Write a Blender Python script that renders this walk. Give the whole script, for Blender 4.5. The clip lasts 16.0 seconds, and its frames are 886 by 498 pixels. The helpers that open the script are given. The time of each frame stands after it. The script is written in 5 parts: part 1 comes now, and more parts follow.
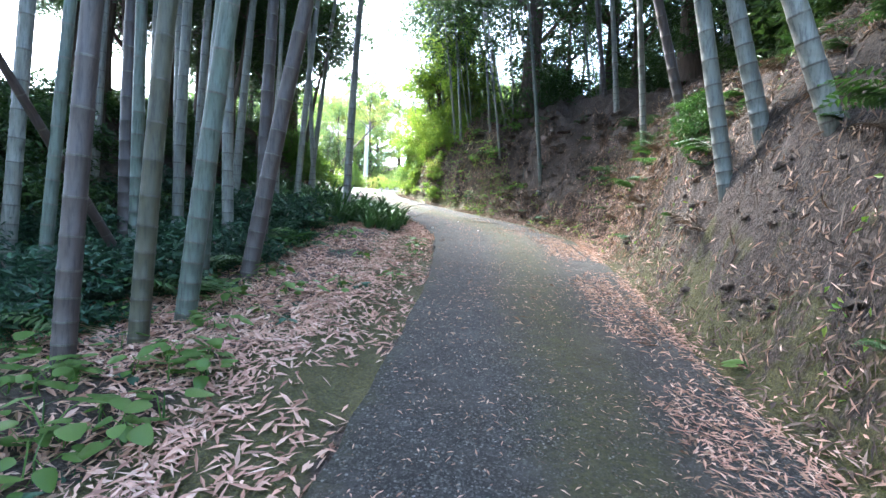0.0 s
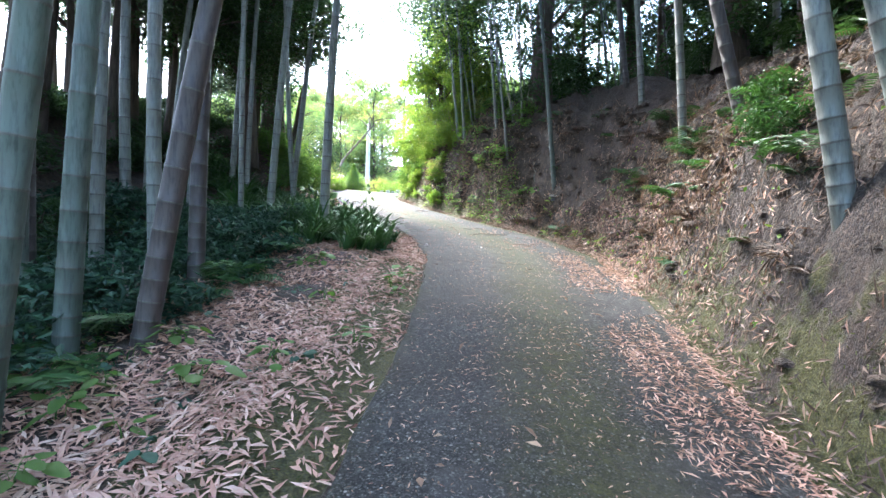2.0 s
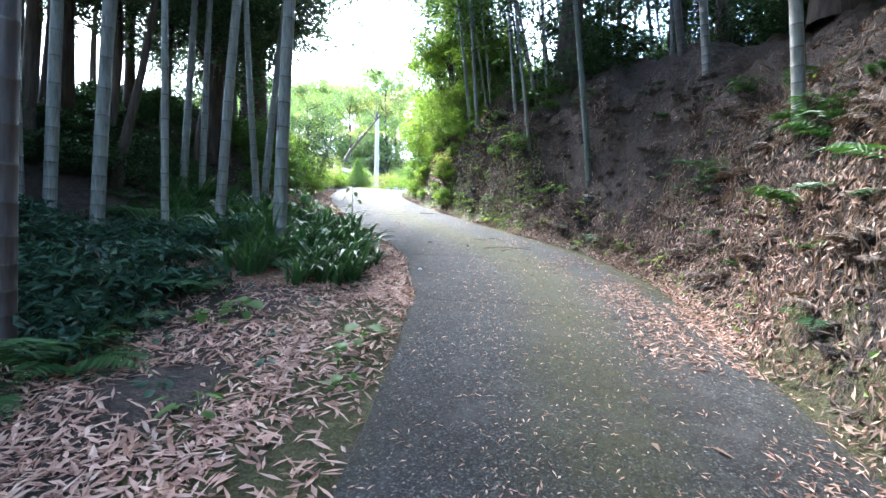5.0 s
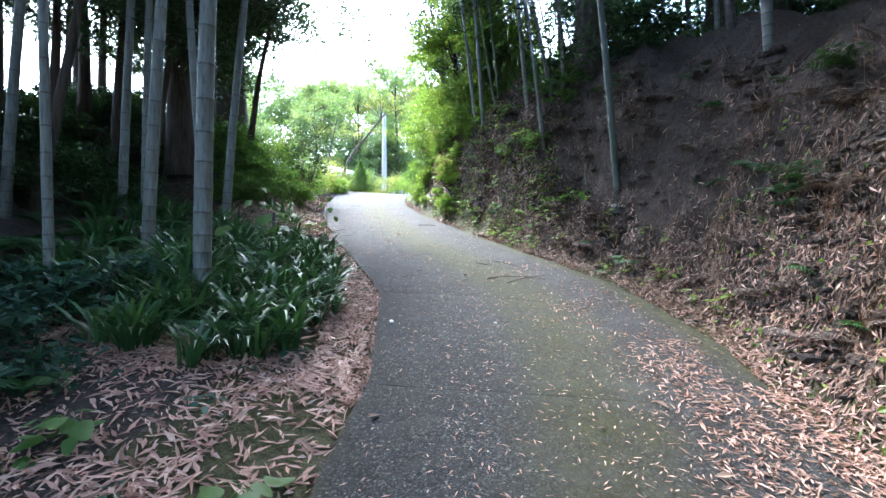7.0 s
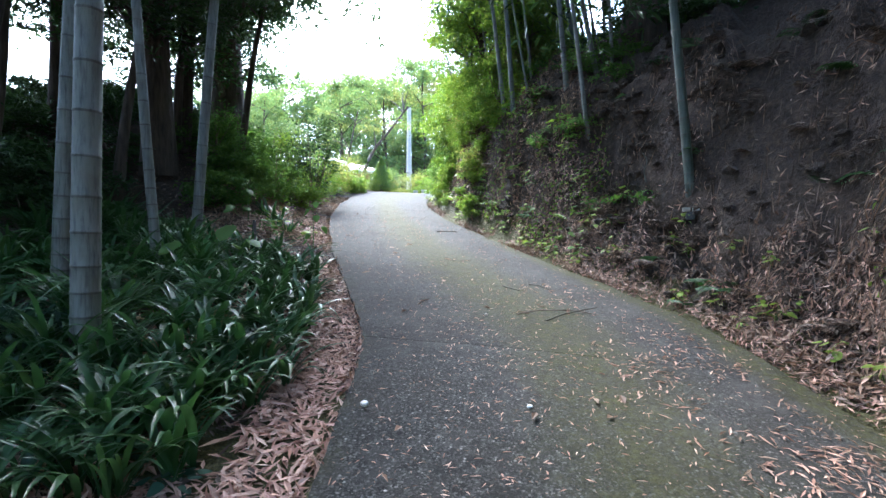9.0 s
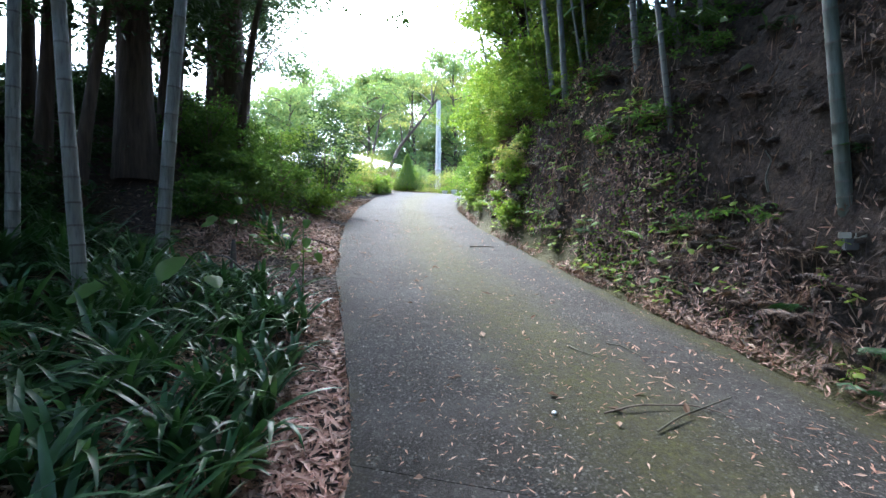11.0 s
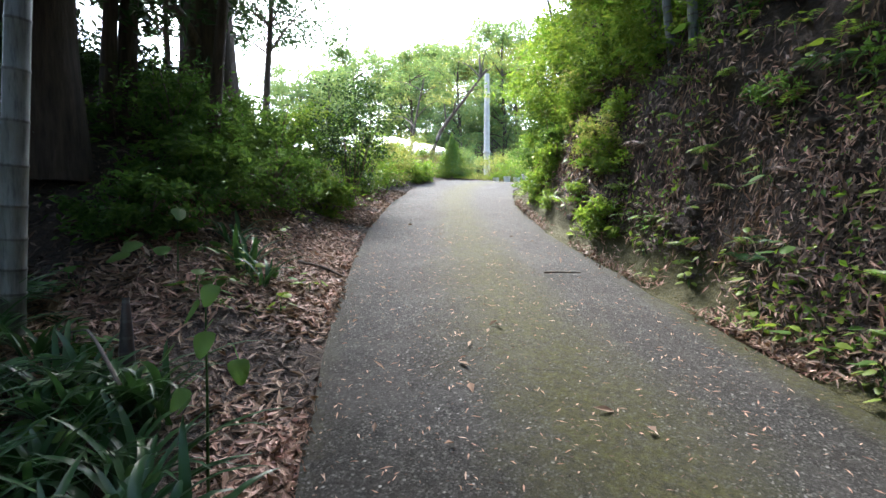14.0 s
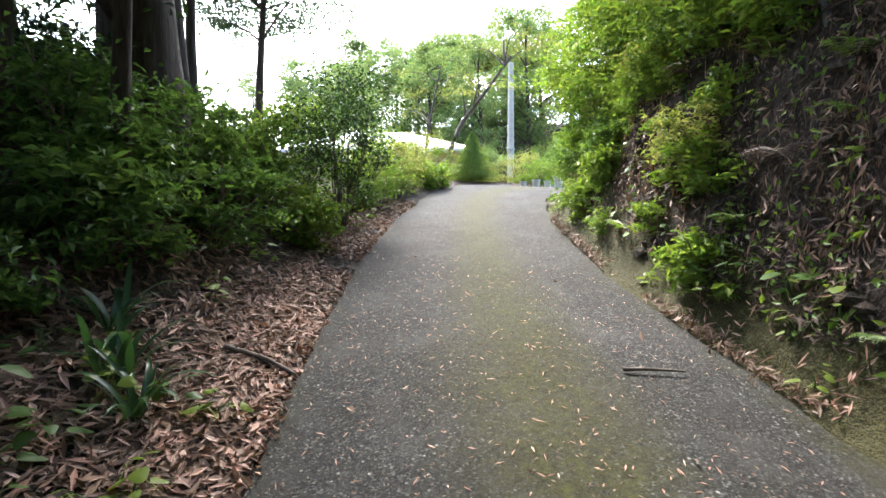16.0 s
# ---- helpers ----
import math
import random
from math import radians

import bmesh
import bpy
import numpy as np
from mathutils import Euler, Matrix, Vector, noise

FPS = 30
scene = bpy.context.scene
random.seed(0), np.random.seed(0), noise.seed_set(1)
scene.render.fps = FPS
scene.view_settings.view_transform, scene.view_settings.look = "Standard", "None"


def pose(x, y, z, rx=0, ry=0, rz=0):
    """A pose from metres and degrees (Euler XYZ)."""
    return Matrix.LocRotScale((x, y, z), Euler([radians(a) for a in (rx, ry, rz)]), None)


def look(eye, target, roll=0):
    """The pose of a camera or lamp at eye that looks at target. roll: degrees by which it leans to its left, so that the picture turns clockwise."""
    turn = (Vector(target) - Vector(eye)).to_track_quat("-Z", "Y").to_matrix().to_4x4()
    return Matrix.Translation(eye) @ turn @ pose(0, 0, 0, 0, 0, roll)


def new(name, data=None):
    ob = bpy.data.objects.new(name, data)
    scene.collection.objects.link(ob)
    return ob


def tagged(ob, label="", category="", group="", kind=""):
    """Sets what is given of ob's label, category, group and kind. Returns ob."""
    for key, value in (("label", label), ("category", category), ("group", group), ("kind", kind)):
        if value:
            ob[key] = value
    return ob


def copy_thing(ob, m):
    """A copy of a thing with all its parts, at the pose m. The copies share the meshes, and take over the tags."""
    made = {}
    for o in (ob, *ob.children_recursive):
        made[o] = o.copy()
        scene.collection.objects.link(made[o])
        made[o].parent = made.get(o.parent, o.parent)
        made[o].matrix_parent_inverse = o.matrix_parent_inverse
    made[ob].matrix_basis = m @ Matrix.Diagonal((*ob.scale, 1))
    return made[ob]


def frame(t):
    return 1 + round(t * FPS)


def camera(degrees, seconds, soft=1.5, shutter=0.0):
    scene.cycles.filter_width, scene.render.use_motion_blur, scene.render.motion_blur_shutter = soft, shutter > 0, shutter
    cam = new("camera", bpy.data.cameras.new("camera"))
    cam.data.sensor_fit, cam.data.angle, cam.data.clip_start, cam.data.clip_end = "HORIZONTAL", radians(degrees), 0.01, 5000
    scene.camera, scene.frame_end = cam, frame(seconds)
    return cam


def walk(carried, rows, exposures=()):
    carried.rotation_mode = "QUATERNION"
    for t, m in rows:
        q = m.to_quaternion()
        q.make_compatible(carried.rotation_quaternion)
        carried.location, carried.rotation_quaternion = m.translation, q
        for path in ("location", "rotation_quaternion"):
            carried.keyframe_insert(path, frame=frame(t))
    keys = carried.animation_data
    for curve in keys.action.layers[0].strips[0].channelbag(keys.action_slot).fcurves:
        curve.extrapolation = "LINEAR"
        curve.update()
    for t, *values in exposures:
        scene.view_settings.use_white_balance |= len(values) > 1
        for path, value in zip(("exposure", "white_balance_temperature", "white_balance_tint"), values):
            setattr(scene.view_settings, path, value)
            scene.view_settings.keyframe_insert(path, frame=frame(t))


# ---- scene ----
cam = camera(83.8, 16.0)
# the walk
PATH = [
    (0, (0.741, -0.122, 0.773), (0.525, 1.866, 0.836), 1.9),
    (0.5, (0.735, 0.336, 0.938), (0.511, 2.323, 0.998), 1.9),
    (1, (0.639, 0.844, 1.058), (0.398, 2.828, 1.123), 1.4),
    (1.5, (0.685, 1.246, 1.092), (0.449, 3.231, 1.146), 1.3),
    (2, (0.791, 1.692, 1.278), (0.535, 3.675, 1.331), 1.3),
    (2.5, (0.799, 2.113, 1.272), (0.52, 4.093, 1.315), 1.2),
    (3, (0.753, 2.501, 1.461), (0.468, 4.48, 1.502), 1.0),
    (3.5, (0.769, 2.977, 1.513), (0.471, 4.955, 1.546), 0.9),
    (4, (0.774, 3.38, 1.613), (0.453, 5.354, 1.646), 0.9),
    (4.2, (0.765, 3.58, 1.616), (0.441, 5.553, 1.651), 0.9),
    (6.3, (0.685, 5.486, 2.156), (0.317, 7.452, 2.161), 0.3),
    (6.5, (0.724, 5.697, 2.142), (0.345, 7.661, 2.15), 0.0),
    (7, (0.806, 6.209, 2.301), (0.398, 8.167, 2.315), -0.0),
    (7.5, (0.79, 6.683, 2.313), (0.353, 8.634, 2.326), -0.0),
    (8, (0.735, 7.123, 2.463), (0.277, 9.07, 2.472), 0.0),
    (8.5, (0.696, 7.648, 2.544), (0.202, 9.586, 2.549), -0.0),
    (9, (0.609, 8.063, 2.589), (0.077, 9.992, 2.592), -0.1),
    (9.2, (0.557, 8.267, 2.632), (0.002, 10.188, 2.637), -0.6),
    (11.3, (-0.047, 10.085, 2.995), (-0.705, 11.973, 2.974), 0.7),
    (11.5, (-0.092, 10.265, 2.97), (-0.761, 12.149, 2.943), 0.8),
    (12, (-0.238, 10.739, 3.137), (-0.947, 12.609, 3.102), 0.6),
    (12.5, (-0.454, 11.136, 3.153), (-1.193, 12.994, 3.105), 0.5),
    (13, (-0.658, 11.499, 3.317), (-1.421, 13.347, 3.26), 0.3),
    (13.5, (-0.807, 11.995, 3.403), (-1.603, 13.829, 3.333), 0.1),
    (14, (-1.007, 12.427, 3.463), (-1.826, 14.249, 3.377), -0.1),
    (14.5, (-1.267, 12.963, 3.628), (-2.105, 14.777, 3.533), -0.1),
    (15, (-1.389, 13.514, 3.725), (-2.251, 15.316, 3.623), -0.1),
    (15.5, (-1.548, 13.955, 3.765), (-2.427, 15.748, 3.659), -0.2),
    (16, (-1.835, 14.419, 3.955), (-2.73, 16.204, 3.846), -0.3),
]
walk(cam, [(t, look(eye, aim, roll)) for t, eye, aim, roll in PATH], [(0, 4.4, 5750, 7), (4, 4.3, 5550, 6), (6.5, 4.0, 5350, 7), (9, 3.65, 5350, 7), (12.5, 3.4, 5650, 8), (16, 3.25, 6150, 8)])

# ---- world, sun ----
SUN_AZ, SUN_EL = radians(-40), radians(50)      # azimuth from +y towards +x
world = bpy.data.worlds.new("sky")
scene.world = world
world.use_nodes = True
wn = world.node_tree
sky = wn.nodes.new("ShaderNodeTexSky")
sky.sky_type = "NISHITA"
sky.sun_disc = False
sky.sun_elevation = SUN_EL
sky.sun_rotation = SUN_AZ
sky.dust_density = 3.0
sky.air_density = 1.2
wn.links.new(sky.outputs[0], wn.nodes["Background"].inputs[0])
wn.nodes["Background"].inputs[1].default_value = 0.15
sun_data = bpy.data.lights.new("sun", "SUN")
sun_data.energy, sun_data.angle, sun_data.color = 1.5, radians(15.0), (1.0, 0.96, 0.89)
sun = new("sun", sun_data)
sun_dir = Vector((math.sin(SUN_AZ) * math.cos(SUN_EL), math.cos(SUN_AZ) * math.cos(SUN_EL), math.sin(SUN_EL)))
sun.matrix_world = look(tuple(sun_dir * 60), (0, 0, 0))

rng = np.random.default_rng(7)


# ---- the lie of the land ----
LEFT_Y = [-40, -8, 1.7, 3.6, 6.3, 8.2, 9.8, 12.05, 13.7, 14.9, 17.1, 19.6, 22.0, 25.0, 26.6, 27.6, 28.4, 29.2, 30, 60]
LEFT_X = [0.4, 0.1, -0.07, -0.05, -0.1, -0.3, -0.52, -1.2, -2.2, -3.0, -4.3, -5.6, -6.6, -7.5, -7.6, -6.9, -5.2, -2.6, 2.0, 60]
RIGHT_Y = [-40, -8, 2.5, 5.0, 7.5, 9.8, 11.5, 13.4, 15.07, 17.3, 20.0, 23.0, 25.4, 26.6, 27.4, 28.2, 29.0, 30, 60]
RIGHT_X = [3.0, 2.7, 2.6, 2.5, 2.6, 2.55, 2.45, 1.85, 0.72, -0.86, -2.65, -4.05, -4.75, -4.5, -2.4, 1.0, 5.0, 9.0, 70]


def soft_curve(ys, xs, width=0.5):
    """A smoothed piecewise line, as a dense table."""
    yy = np.arange(-60, 70, 0.05)
    raw = np.interp(yy, ys, xs)
    k = np.hanning(int(width * 2 / 0.05) + 3)
    pad = len(k) // 2
    out = np.convolve(np.r_[np.full(pad, raw[0]), raw, np.full(pad, raw[-1])], k / k.sum(), "valid")[: len(yy)]
    return yy, out


YY, XL_T = soft_curve(LEFT_Y, LEFT_X)
_, XR_T = soft_curve(RIGHT_Y, RIGHT_X)
CL_T = 1 / np.sqrt(1 + np.minimum(np.gradient(XL_T, 0.05) ** 2, 1.5))
CR_T = 1 / np.sqrt(1 + np.minimum(np.gradient(XR_T, 0.05) ** 2, 1.5))


def left_edge(y):
    return np.interp(y, YY, XL_T)


def right_edge(y):
    return np.interp(y, YY, XR_T)


def base_z(x, y):
    x, y = np.asarray(x, float), np.asarray(y, float)
    z = -0.471 - 0.0765 * np.clip(x, -9, 4) + 0.1812 * np.minimum(y, 27) + 0.03 * np.clip(y - 27, 0, 60)
    z = np.where(y < -12, z - 0.1 * (y + 12), z)
    far = np.clip((y - 42) / 30, 0, 1)
    z = z + 9 * far * far * (3 - 2 * far)
    return z - 0.035 * np.clip(7 - y, 0, 9)


# height over the road's plane, against the distance out from its edge, at some y
PROFILE_L = (
    (-20, (0, .04, .6, 1.5, 2.5, 3.5, 5, 6.5, 9, 12, 20), (-.02, -.07, -.06, -.1, -.26, -.38, -.6, -.2, 1.7, 2.4, 2.6)),
    (7.5, (0, .04, .6, 1.5, 2.5, 3.5, 5, 6.5, 9, 12, 20), (-.02, -.07, -.05, -.06, -.12, -.2, -.45, 0, 1.7, 2.4, 2.6)),
    (10.5, (0, .04, .5, 1.2, 2.2, 3.5, 5, 6.5, 8.5, 12, 20), (-.02, -.06, -.02, .06, .15, .2, .15, .7, 2.3, 2.6, 2.6)),
    (14.0, (0, .04, .5, 1.2, 2.2, 3.2, 4.5, 6.0, 8.0, 12, 20), (-.02, -.05, .0, .12, .25, .45, .9, 1.9, 2.5, 2.7, 2.6)),
    (17.5, (0, .04, .5, 1.1, 1.8, 2.6, 3.6, 5.0, 8.0, 12, 20), (-.02, -.03, .1, .4, 1.0, 1.7, 2.3, 2.6, 2.7, 2.7, 2.6)),
    (20.5, (0, .04, .5, 1.1, 1.8, 2.6, 3.6, 5.0, 8.0, 12, 20), (-.02, -.03, .08, .25, .6, 1.0, 1.4, 1.6, 1.8, 2.2, 2.4)),
    (23.5, (0, .04, .5, 1.1, 1.8, 2.6, 3.6, 5.0, 8.0, 12, 20), (-.02, -.02, .04, .08, .1, .1, .1, .1, .1, .1, .1)),
    (60, (0, .04, .5, 1.1, 1.8, 2.6, 3.6, 5.0, 8.0, 12, 20), (-.02, -.02, .02, .05, .08, .1, .1, .1, .1, .1, .1)),
)
PROFILE_R = (
    (-20, (0, .04, .25, .5, .8, 1.1, 1.5, 2.5, 4, 6, 12, 25), (-.02, -.04, .06, .75, 1.75, 2.4, 2.9, 3.6, 4.3, 4.9, 5.2, 5.0)),
    (8.2, (0, .04, .25, .5, .8, 1.1, 1.5, 2.5, 4, 6, 12, 25), (-.02, -.04, .06, .75, 1.75, 2.4, 2.9, 3.6, 4.3, 4.9, 5.2, 5.0)),
    (10.0, (0, .04, .25, .5, .8, 1.1, 1.5, 2.5, 4, 6, 12, 25), (-.02, -.04, .04, .4, 1.25, 2.0, 2.6, 3.4, 4.2, 4.8, 5.0, 5.0)),
    (13.0, (0, .04, .4, .7, 1.05, 1.25, 1.45, 1.75, 2.5, 4, 9, 25), (-.02, -.03, .03, .35, 1.0, 1.6, 2.4, 2.9, 3.6, 4.2, 4.7, 4.7)),
    (16.0, (0, .04, .25, .55, .85, 1.15, 1.25, 1.4, 1.9, 3, 9, 25), (-.02, -.03, .03, .35, .75, 1.3, 2.0, 2.7, 3.3, 4.1, 4.6, 4.6)),
    (18.5, (0, .04, .2, .4, .55, .7, .82, 1.0, 1.5, 3, 9, 25), (-.02, -.03, .05, .45, .95, 1.7, 2.4, 2.8, 3.4, 4.2, 4.7, 4.7)),
    (20.5, (0, .04, .2, .4, .55, .7, .82, 1.0, 1.5, 3, 9, 25), (-.02, -.02, .08, .6, 1.15, 1.7, 2.2, 2.6, 3.1, 3.7, 4.2, 4.2)),
    (24.0, (0, .04, .2, .45, .7, .95, 1.05, 1.2, 1.7, 3, 9, 25), (-.02, -.02, .08, .4, .8, 1.2, 1.4, 1.6, 2.0, 2.5, 2.9, 3.0)),
    (26.5, (0, .04, .2, .45, .7, .95, 1.05, 1.2, 1.7, 3, 9, 25), (-.02, -.02, .02, .06, .1, .15, .2, .25, .3, .5, .8, 1.0)),
    (60, (0, .04, .2, .45, .7, .95, 1.05, 1.2, 1.7, 3, 9, 25), (-.02, -.02, .02, .05, .08, .1, .1, .1, .1, .1, .1, .1)),
)


def profile(table, d, y):
    cols = np.stack([np.interp(d, row[1], row[2]) for row in table])
    stops = np.array([row[0] for row in table], float)
    i = np.clip(np.searchsorted(stops, y) - 1, 0, len(stops) - 2)
    f = np.clip((y - stops[i]) / (stops[i + 1] - stops[i]), 0, 1)
    f = f * f * (3 - 2 * f)
    n = np.arange(len(d))
    return cols[i, n] * (1 - f) + cols[i + 1, n] * f


class Lumps:
    """Smooth value noise on a repeating grid."""

    def __init__(self, seed):
        self.t = np.random.default_rng(seed).uniform(-1, 1, (64, 64))

    def __call__(self, x, y, size):
        u, v = np.asarray(x) / size, np.asarray(y) / size
        i, j = np.floor(u).astype(int), np.floor(v).astype(int)
        a, b = u - i, v - j
        a, b = a * a * (3 - 2 * a), b * b * (3 - 2 * b)
        g = lambda p, q: self.t[p % 64, q % 64]
        return (g(i, j) * (1 - a) + g(i + 1, j) * a) * (1 - b) + (g(i, j + 1) * (1 - a) + g(i + 1, j + 1) * a) * b


lump_a, lump_b, lump_c = Lumps(1), Lumps(2), Lumps(3)


def ground_z(x, y, rough=True):
    x, y = np.atleast_1d(np.asarray(x, float)), np.atleast_1d(np.asarray(y, float))
    xl, xr = left_edge(y), right_edge(y)
    dl, dr = (xl - x) * np.interp(y, YY, CL_T), (x - xr) * np.interp(y, YY, CR_T)
    d = np.where(dl > 0, dl, np.where(dr > 0, dr, 0))
    h = np.where(dl > 0, profile(PROFILE_L, np.maximum(dl, 0), y), np.where(dr > 0, profile(PROFILE_R, np.maximum(dr, 0), y), -0.06))
    z = base_z(x, y) + h
    if rough:
        fade = np.clip(d / 0.6, 0, 1)
        bank = np.where(dr > 0, np.clip((dr - 0.2) / 0.5, 0, 1), 0) * np.clip((27 - y) / 3, 0, 1)
        z = z + fade * (0.05 * lump_a(x, y, 0.7) + 0.025 * lump_b(x, y, 0.25))
        z = z + bank * (np.where(y < 8, 0.1, 0.24) * lump_c(x, y, 0.8) + np.where(y < 8, 0.16, 0.22) * lump_b(x + 7, y, 0.36) + 0.09 * lump_a(x, y, 0.14) + 0.05 * lump_c(x, y, 0.075))
        z = z + np.clip(d / 6 - 1, 0, 1) * 0.5 * lump_c(x + 3, y, 4.0)
    return z


def gz(x, y):
    return float(ground_z(x, y)[0])


# ---- meshes ----
def quick_mesh(name, verts, faces, mats=(), smooth=False, mat_index=None):
    verts, faces = np.asarray(verts, np.float32), np.asarray(faces, np.int32)
    me = bpy.data.meshes.new(name)
    k = faces.shape[1]
    me.vertices.add(len(verts))
    me.vertices.foreach_set("co", verts.ravel())
    me.loops.add(faces.size)
    me.loops.foreach_set("vertex_index", faces.ravel())
    me.polygons.add(len(faces))
    me.polygons.foreach_set("loop_start", np.arange(len(faces), dtype=np.int32) * k)
    me.polygons.foreach_set("loop_total", np.full(len(faces), k, np.int32))
    if mat_index is not None:
        me.polygons.foreach_set("material_index", np.asarray(mat_index, np.int32))
    me.polygons.foreach_set("use_smooth", np.full(len(faces), smooth))
    for m in mats:
        me.materials.append(m)
    me.update(calc_edges=True)
    me.validate()
    return me


def under(ob, parent):
    ob.parent = parent
    return ob


def part(name, bm, material, parent, label=""):
    me = bpy.data.meshes.new(name)
    bm.to_mesh(me)
    bm.free()
    me.materials.append(material)
    ob = under(new(name, me), parent)
    return tagged(ob, label)


def grid_faces(rows, cols):
    a = (np.arange(rows - 1)[:, None] * cols + np.arange(cols - 1)[None]).ravel()
    return np.stack([a, a + 1, a + cols + 1, a + cols], 1)


def tube(path, radii, sides=10, cap=True):
    """Rings round a path: vertices and quads."""
    path, radii = np.asarray(path, float), np.asarray(radii, float)
    t = np.gradient(path, axis=0)
    t /= np.linalg.norm(t, axis=1)[:, None] + 1e-9
    ref = np.where(np.abs(t[:, 2:3]) > 0.9, [[1.0, 0, 0]], [[0, 0, 1.0]])
    u = np.cross(t, ref)
    u /= np.linalg.norm(u, axis=1)[:, None] + 1e-9
    v = np.cross(t, u)
    ang = np.arange(sides) * 2 * np.pi / sides
    pts = path[:, None] + radii[:, None, None] * (np.cos(ang)[None, :, None] * u[:, None] + np.sin(ang)[None, :, None] * v[:, None])
    n = len(path)
    a = np.arange(n - 1)[:, None] * sides
    i = np.arange(sides)[None]
    j = (i + 1) % sides
    f = np.stack([(a + i), (a + j), (a + sides + j), (a + sides + i)], -1).reshape(-1, 4)
    return pts.reshape(-1, 3), f


def joined(pieces):
    vs, fs, off = [], [], 0
    for v, f in pieces:
        vs.append(v)
        fs.append(np.asarray(f) + off)
        off += len(v)
    return np.concatenate(vs), np.concatenate(fs)


def frames_from(normals, heading):
    """Axes of flat leaves: along, across, up."""
    n = normals / np.linalg.norm(normals, axis=1)[:, None]
    h = heading - (heading * n).sum(1)[:, None] * n
    h /= np.linalg.norm(h, axis=1)[:, None] + 1e-9
    return h, np.cross(n, h), n


def blades(centres, along, across, up, length, width, fold=0.15, droop=0.0):
    """Folded leaves of two triangles each."""
    c, L, W = centres, length[:, None], width[:, None]
    base, tip = c - along * L / 2, c + along * L / 2 - up * (droop * L)
    mid = c - along * L * 0.08
    l, r = mid + across * W / 2 + up * W * fold, mid - across * W / 2 + up * W * fold
    n = len(c)
    v = np.stack([base, r, tip, l], 1).reshape(-1, 3)
    a = np.arange(n) * 4
    f = np.concatenate([np.stack([a, a + 1, a + 2], 1), np.stack([a, a + 2, a + 3], 1)])
    return v, f


def leaf_cloud(n, radii, seed, length=0.09, width=0.035, clumps=14, clump=0.35, hollow=0.4, droop=0.15):
    """Leaves in uneven clumps within an ellipsoid, standing on its lowest point."""
    g = np.random.default_rng(seed)
    d = g.normal(size=(clumps, 3))
    d /= np.linalg.norm(d, axis=1)[:, None]
    cc = d * (hollow + (1 - hollow) * g.uniform(0, 1, (clumps, 1)) ** 0.5)
    size = g.uniform(0.5, 1.2, clumps) * clump
    which = g.integers(0, clumps, n)
    p = cc[which] + g.normal(size=(n, 3)) * size[which][:, None] * [0.6, 0.6, 0.42]
    p = p * radii
    nor = g.normal(size=(n, 3)) * 0.55 + [0, 0, 1]
    head = g.normal(size=(n, 3)) + d[which] * 0.7
    al, ac, up = frames_from(nor, head)
    return blades(p, al, ac, up, length * g.uniform(0.6, 1.3, n), width * g.uniform(0.7, 1.3, n), 0.2, droop)


# ---- materials ----
def material(name, rough=0.7):
    m = bpy.data.materials.new(name)
    m.use_nodes = True
    nt = m.node_tree
    bsdf = nt.nodes["Principled BSDF"]
    bsdf.inputs["Roughness"].default_value = rough
    return m, nt, bsdf


def node(nt, kind, **values):
    n = nt.nodes.new(kind)
    for k, v in values.items():
        n.inputs[k.replace("_", " ")].default_value = v
    return n


def ramp(nt, source, stops):
    r = nt.nodes.new("ShaderNodeValToRGB")
    while len(r.color_ramp.elements) < len(stops):
        r.color_ramp.elements.new(0.5)
    for e, (p, c) in zip(r.color_ramp.elements, stops):
        e.position = p
        e.color = (*c, 1) if len(c) == 3 else c
    nt.links.new(source, r.inputs[0])
    return r.outputs[0]


def mix(nt, fac, a, b, how="MIX"):
    n = nt.nodes.new("ShaderNodeMix")
    n.data_type, n.blend_type = "RGBA", how
    for sock, val in ((n.inputs[0], fac), (n.inputs[6], a), (n.inputs[7], b)):
        if isinstance(val, (int, float)):
            sock.default_value = val
        elif isinstance(val, tuple):
            sock.default_value = (*val, 1)
        else:
            nt.links.new(val, sock)
    return n.outputs[2]


def maths(nt, op, a, b=0.0, clamp=False):
    n = nt.nodes.new("ShaderNodeMath")
    n.operation, n.use_clamp = op, clamp
    for sock, val in zip(n.inputs, (a, b)):
        if isinstance(val, (int, float)):
            sock.default_value = val
        else:
            nt.links.new(val, sock)
    return n.outputs[0]


def noise_of(nt, scale, detail=4.0, rough=0.6, stretch=None, kind="ShaderNodeTexNoise"):
    tc = nt.nodes.new("ShaderNodeTexCoord")
    out = tc.outputs["Object"]
    if stretch:
        mp = nt.nodes.new("ShaderNodeMapping")
        mp.inputs["Scale"].default_value = stretch
        nt.links.new(out, mp.inputs[0])
        out = mp.outputs[0]
    n = nt.nodes.new(kind)
    n.inputs["Scale"].default_value = scale
    if kind == "ShaderNodeTexNoise":
        n.inputs["Detail"].default_value, n.inputs["Roughness"].default_value = detail, rough
    nt.links.new(out, n.inputs["Vector"])
    return n


def bump(nt, bsdf, height, strength=0.4, distance=0.01):
    b = nt.nodes.new("ShaderNodeBump")
    b.inputs["Strength"].default_value, b.inputs["Distance"].default_value = strength, distance
    nt.links.new(height, b.inputs["Height"])
    nt.links.new(b.outputs[0], bsdf.inputs["Normal"])


def attribute(nt, name):
    n = nt.nodes.new("ShaderNodeAttribute")
    n.attribute_name = name
    return n.outputs["Fac"]


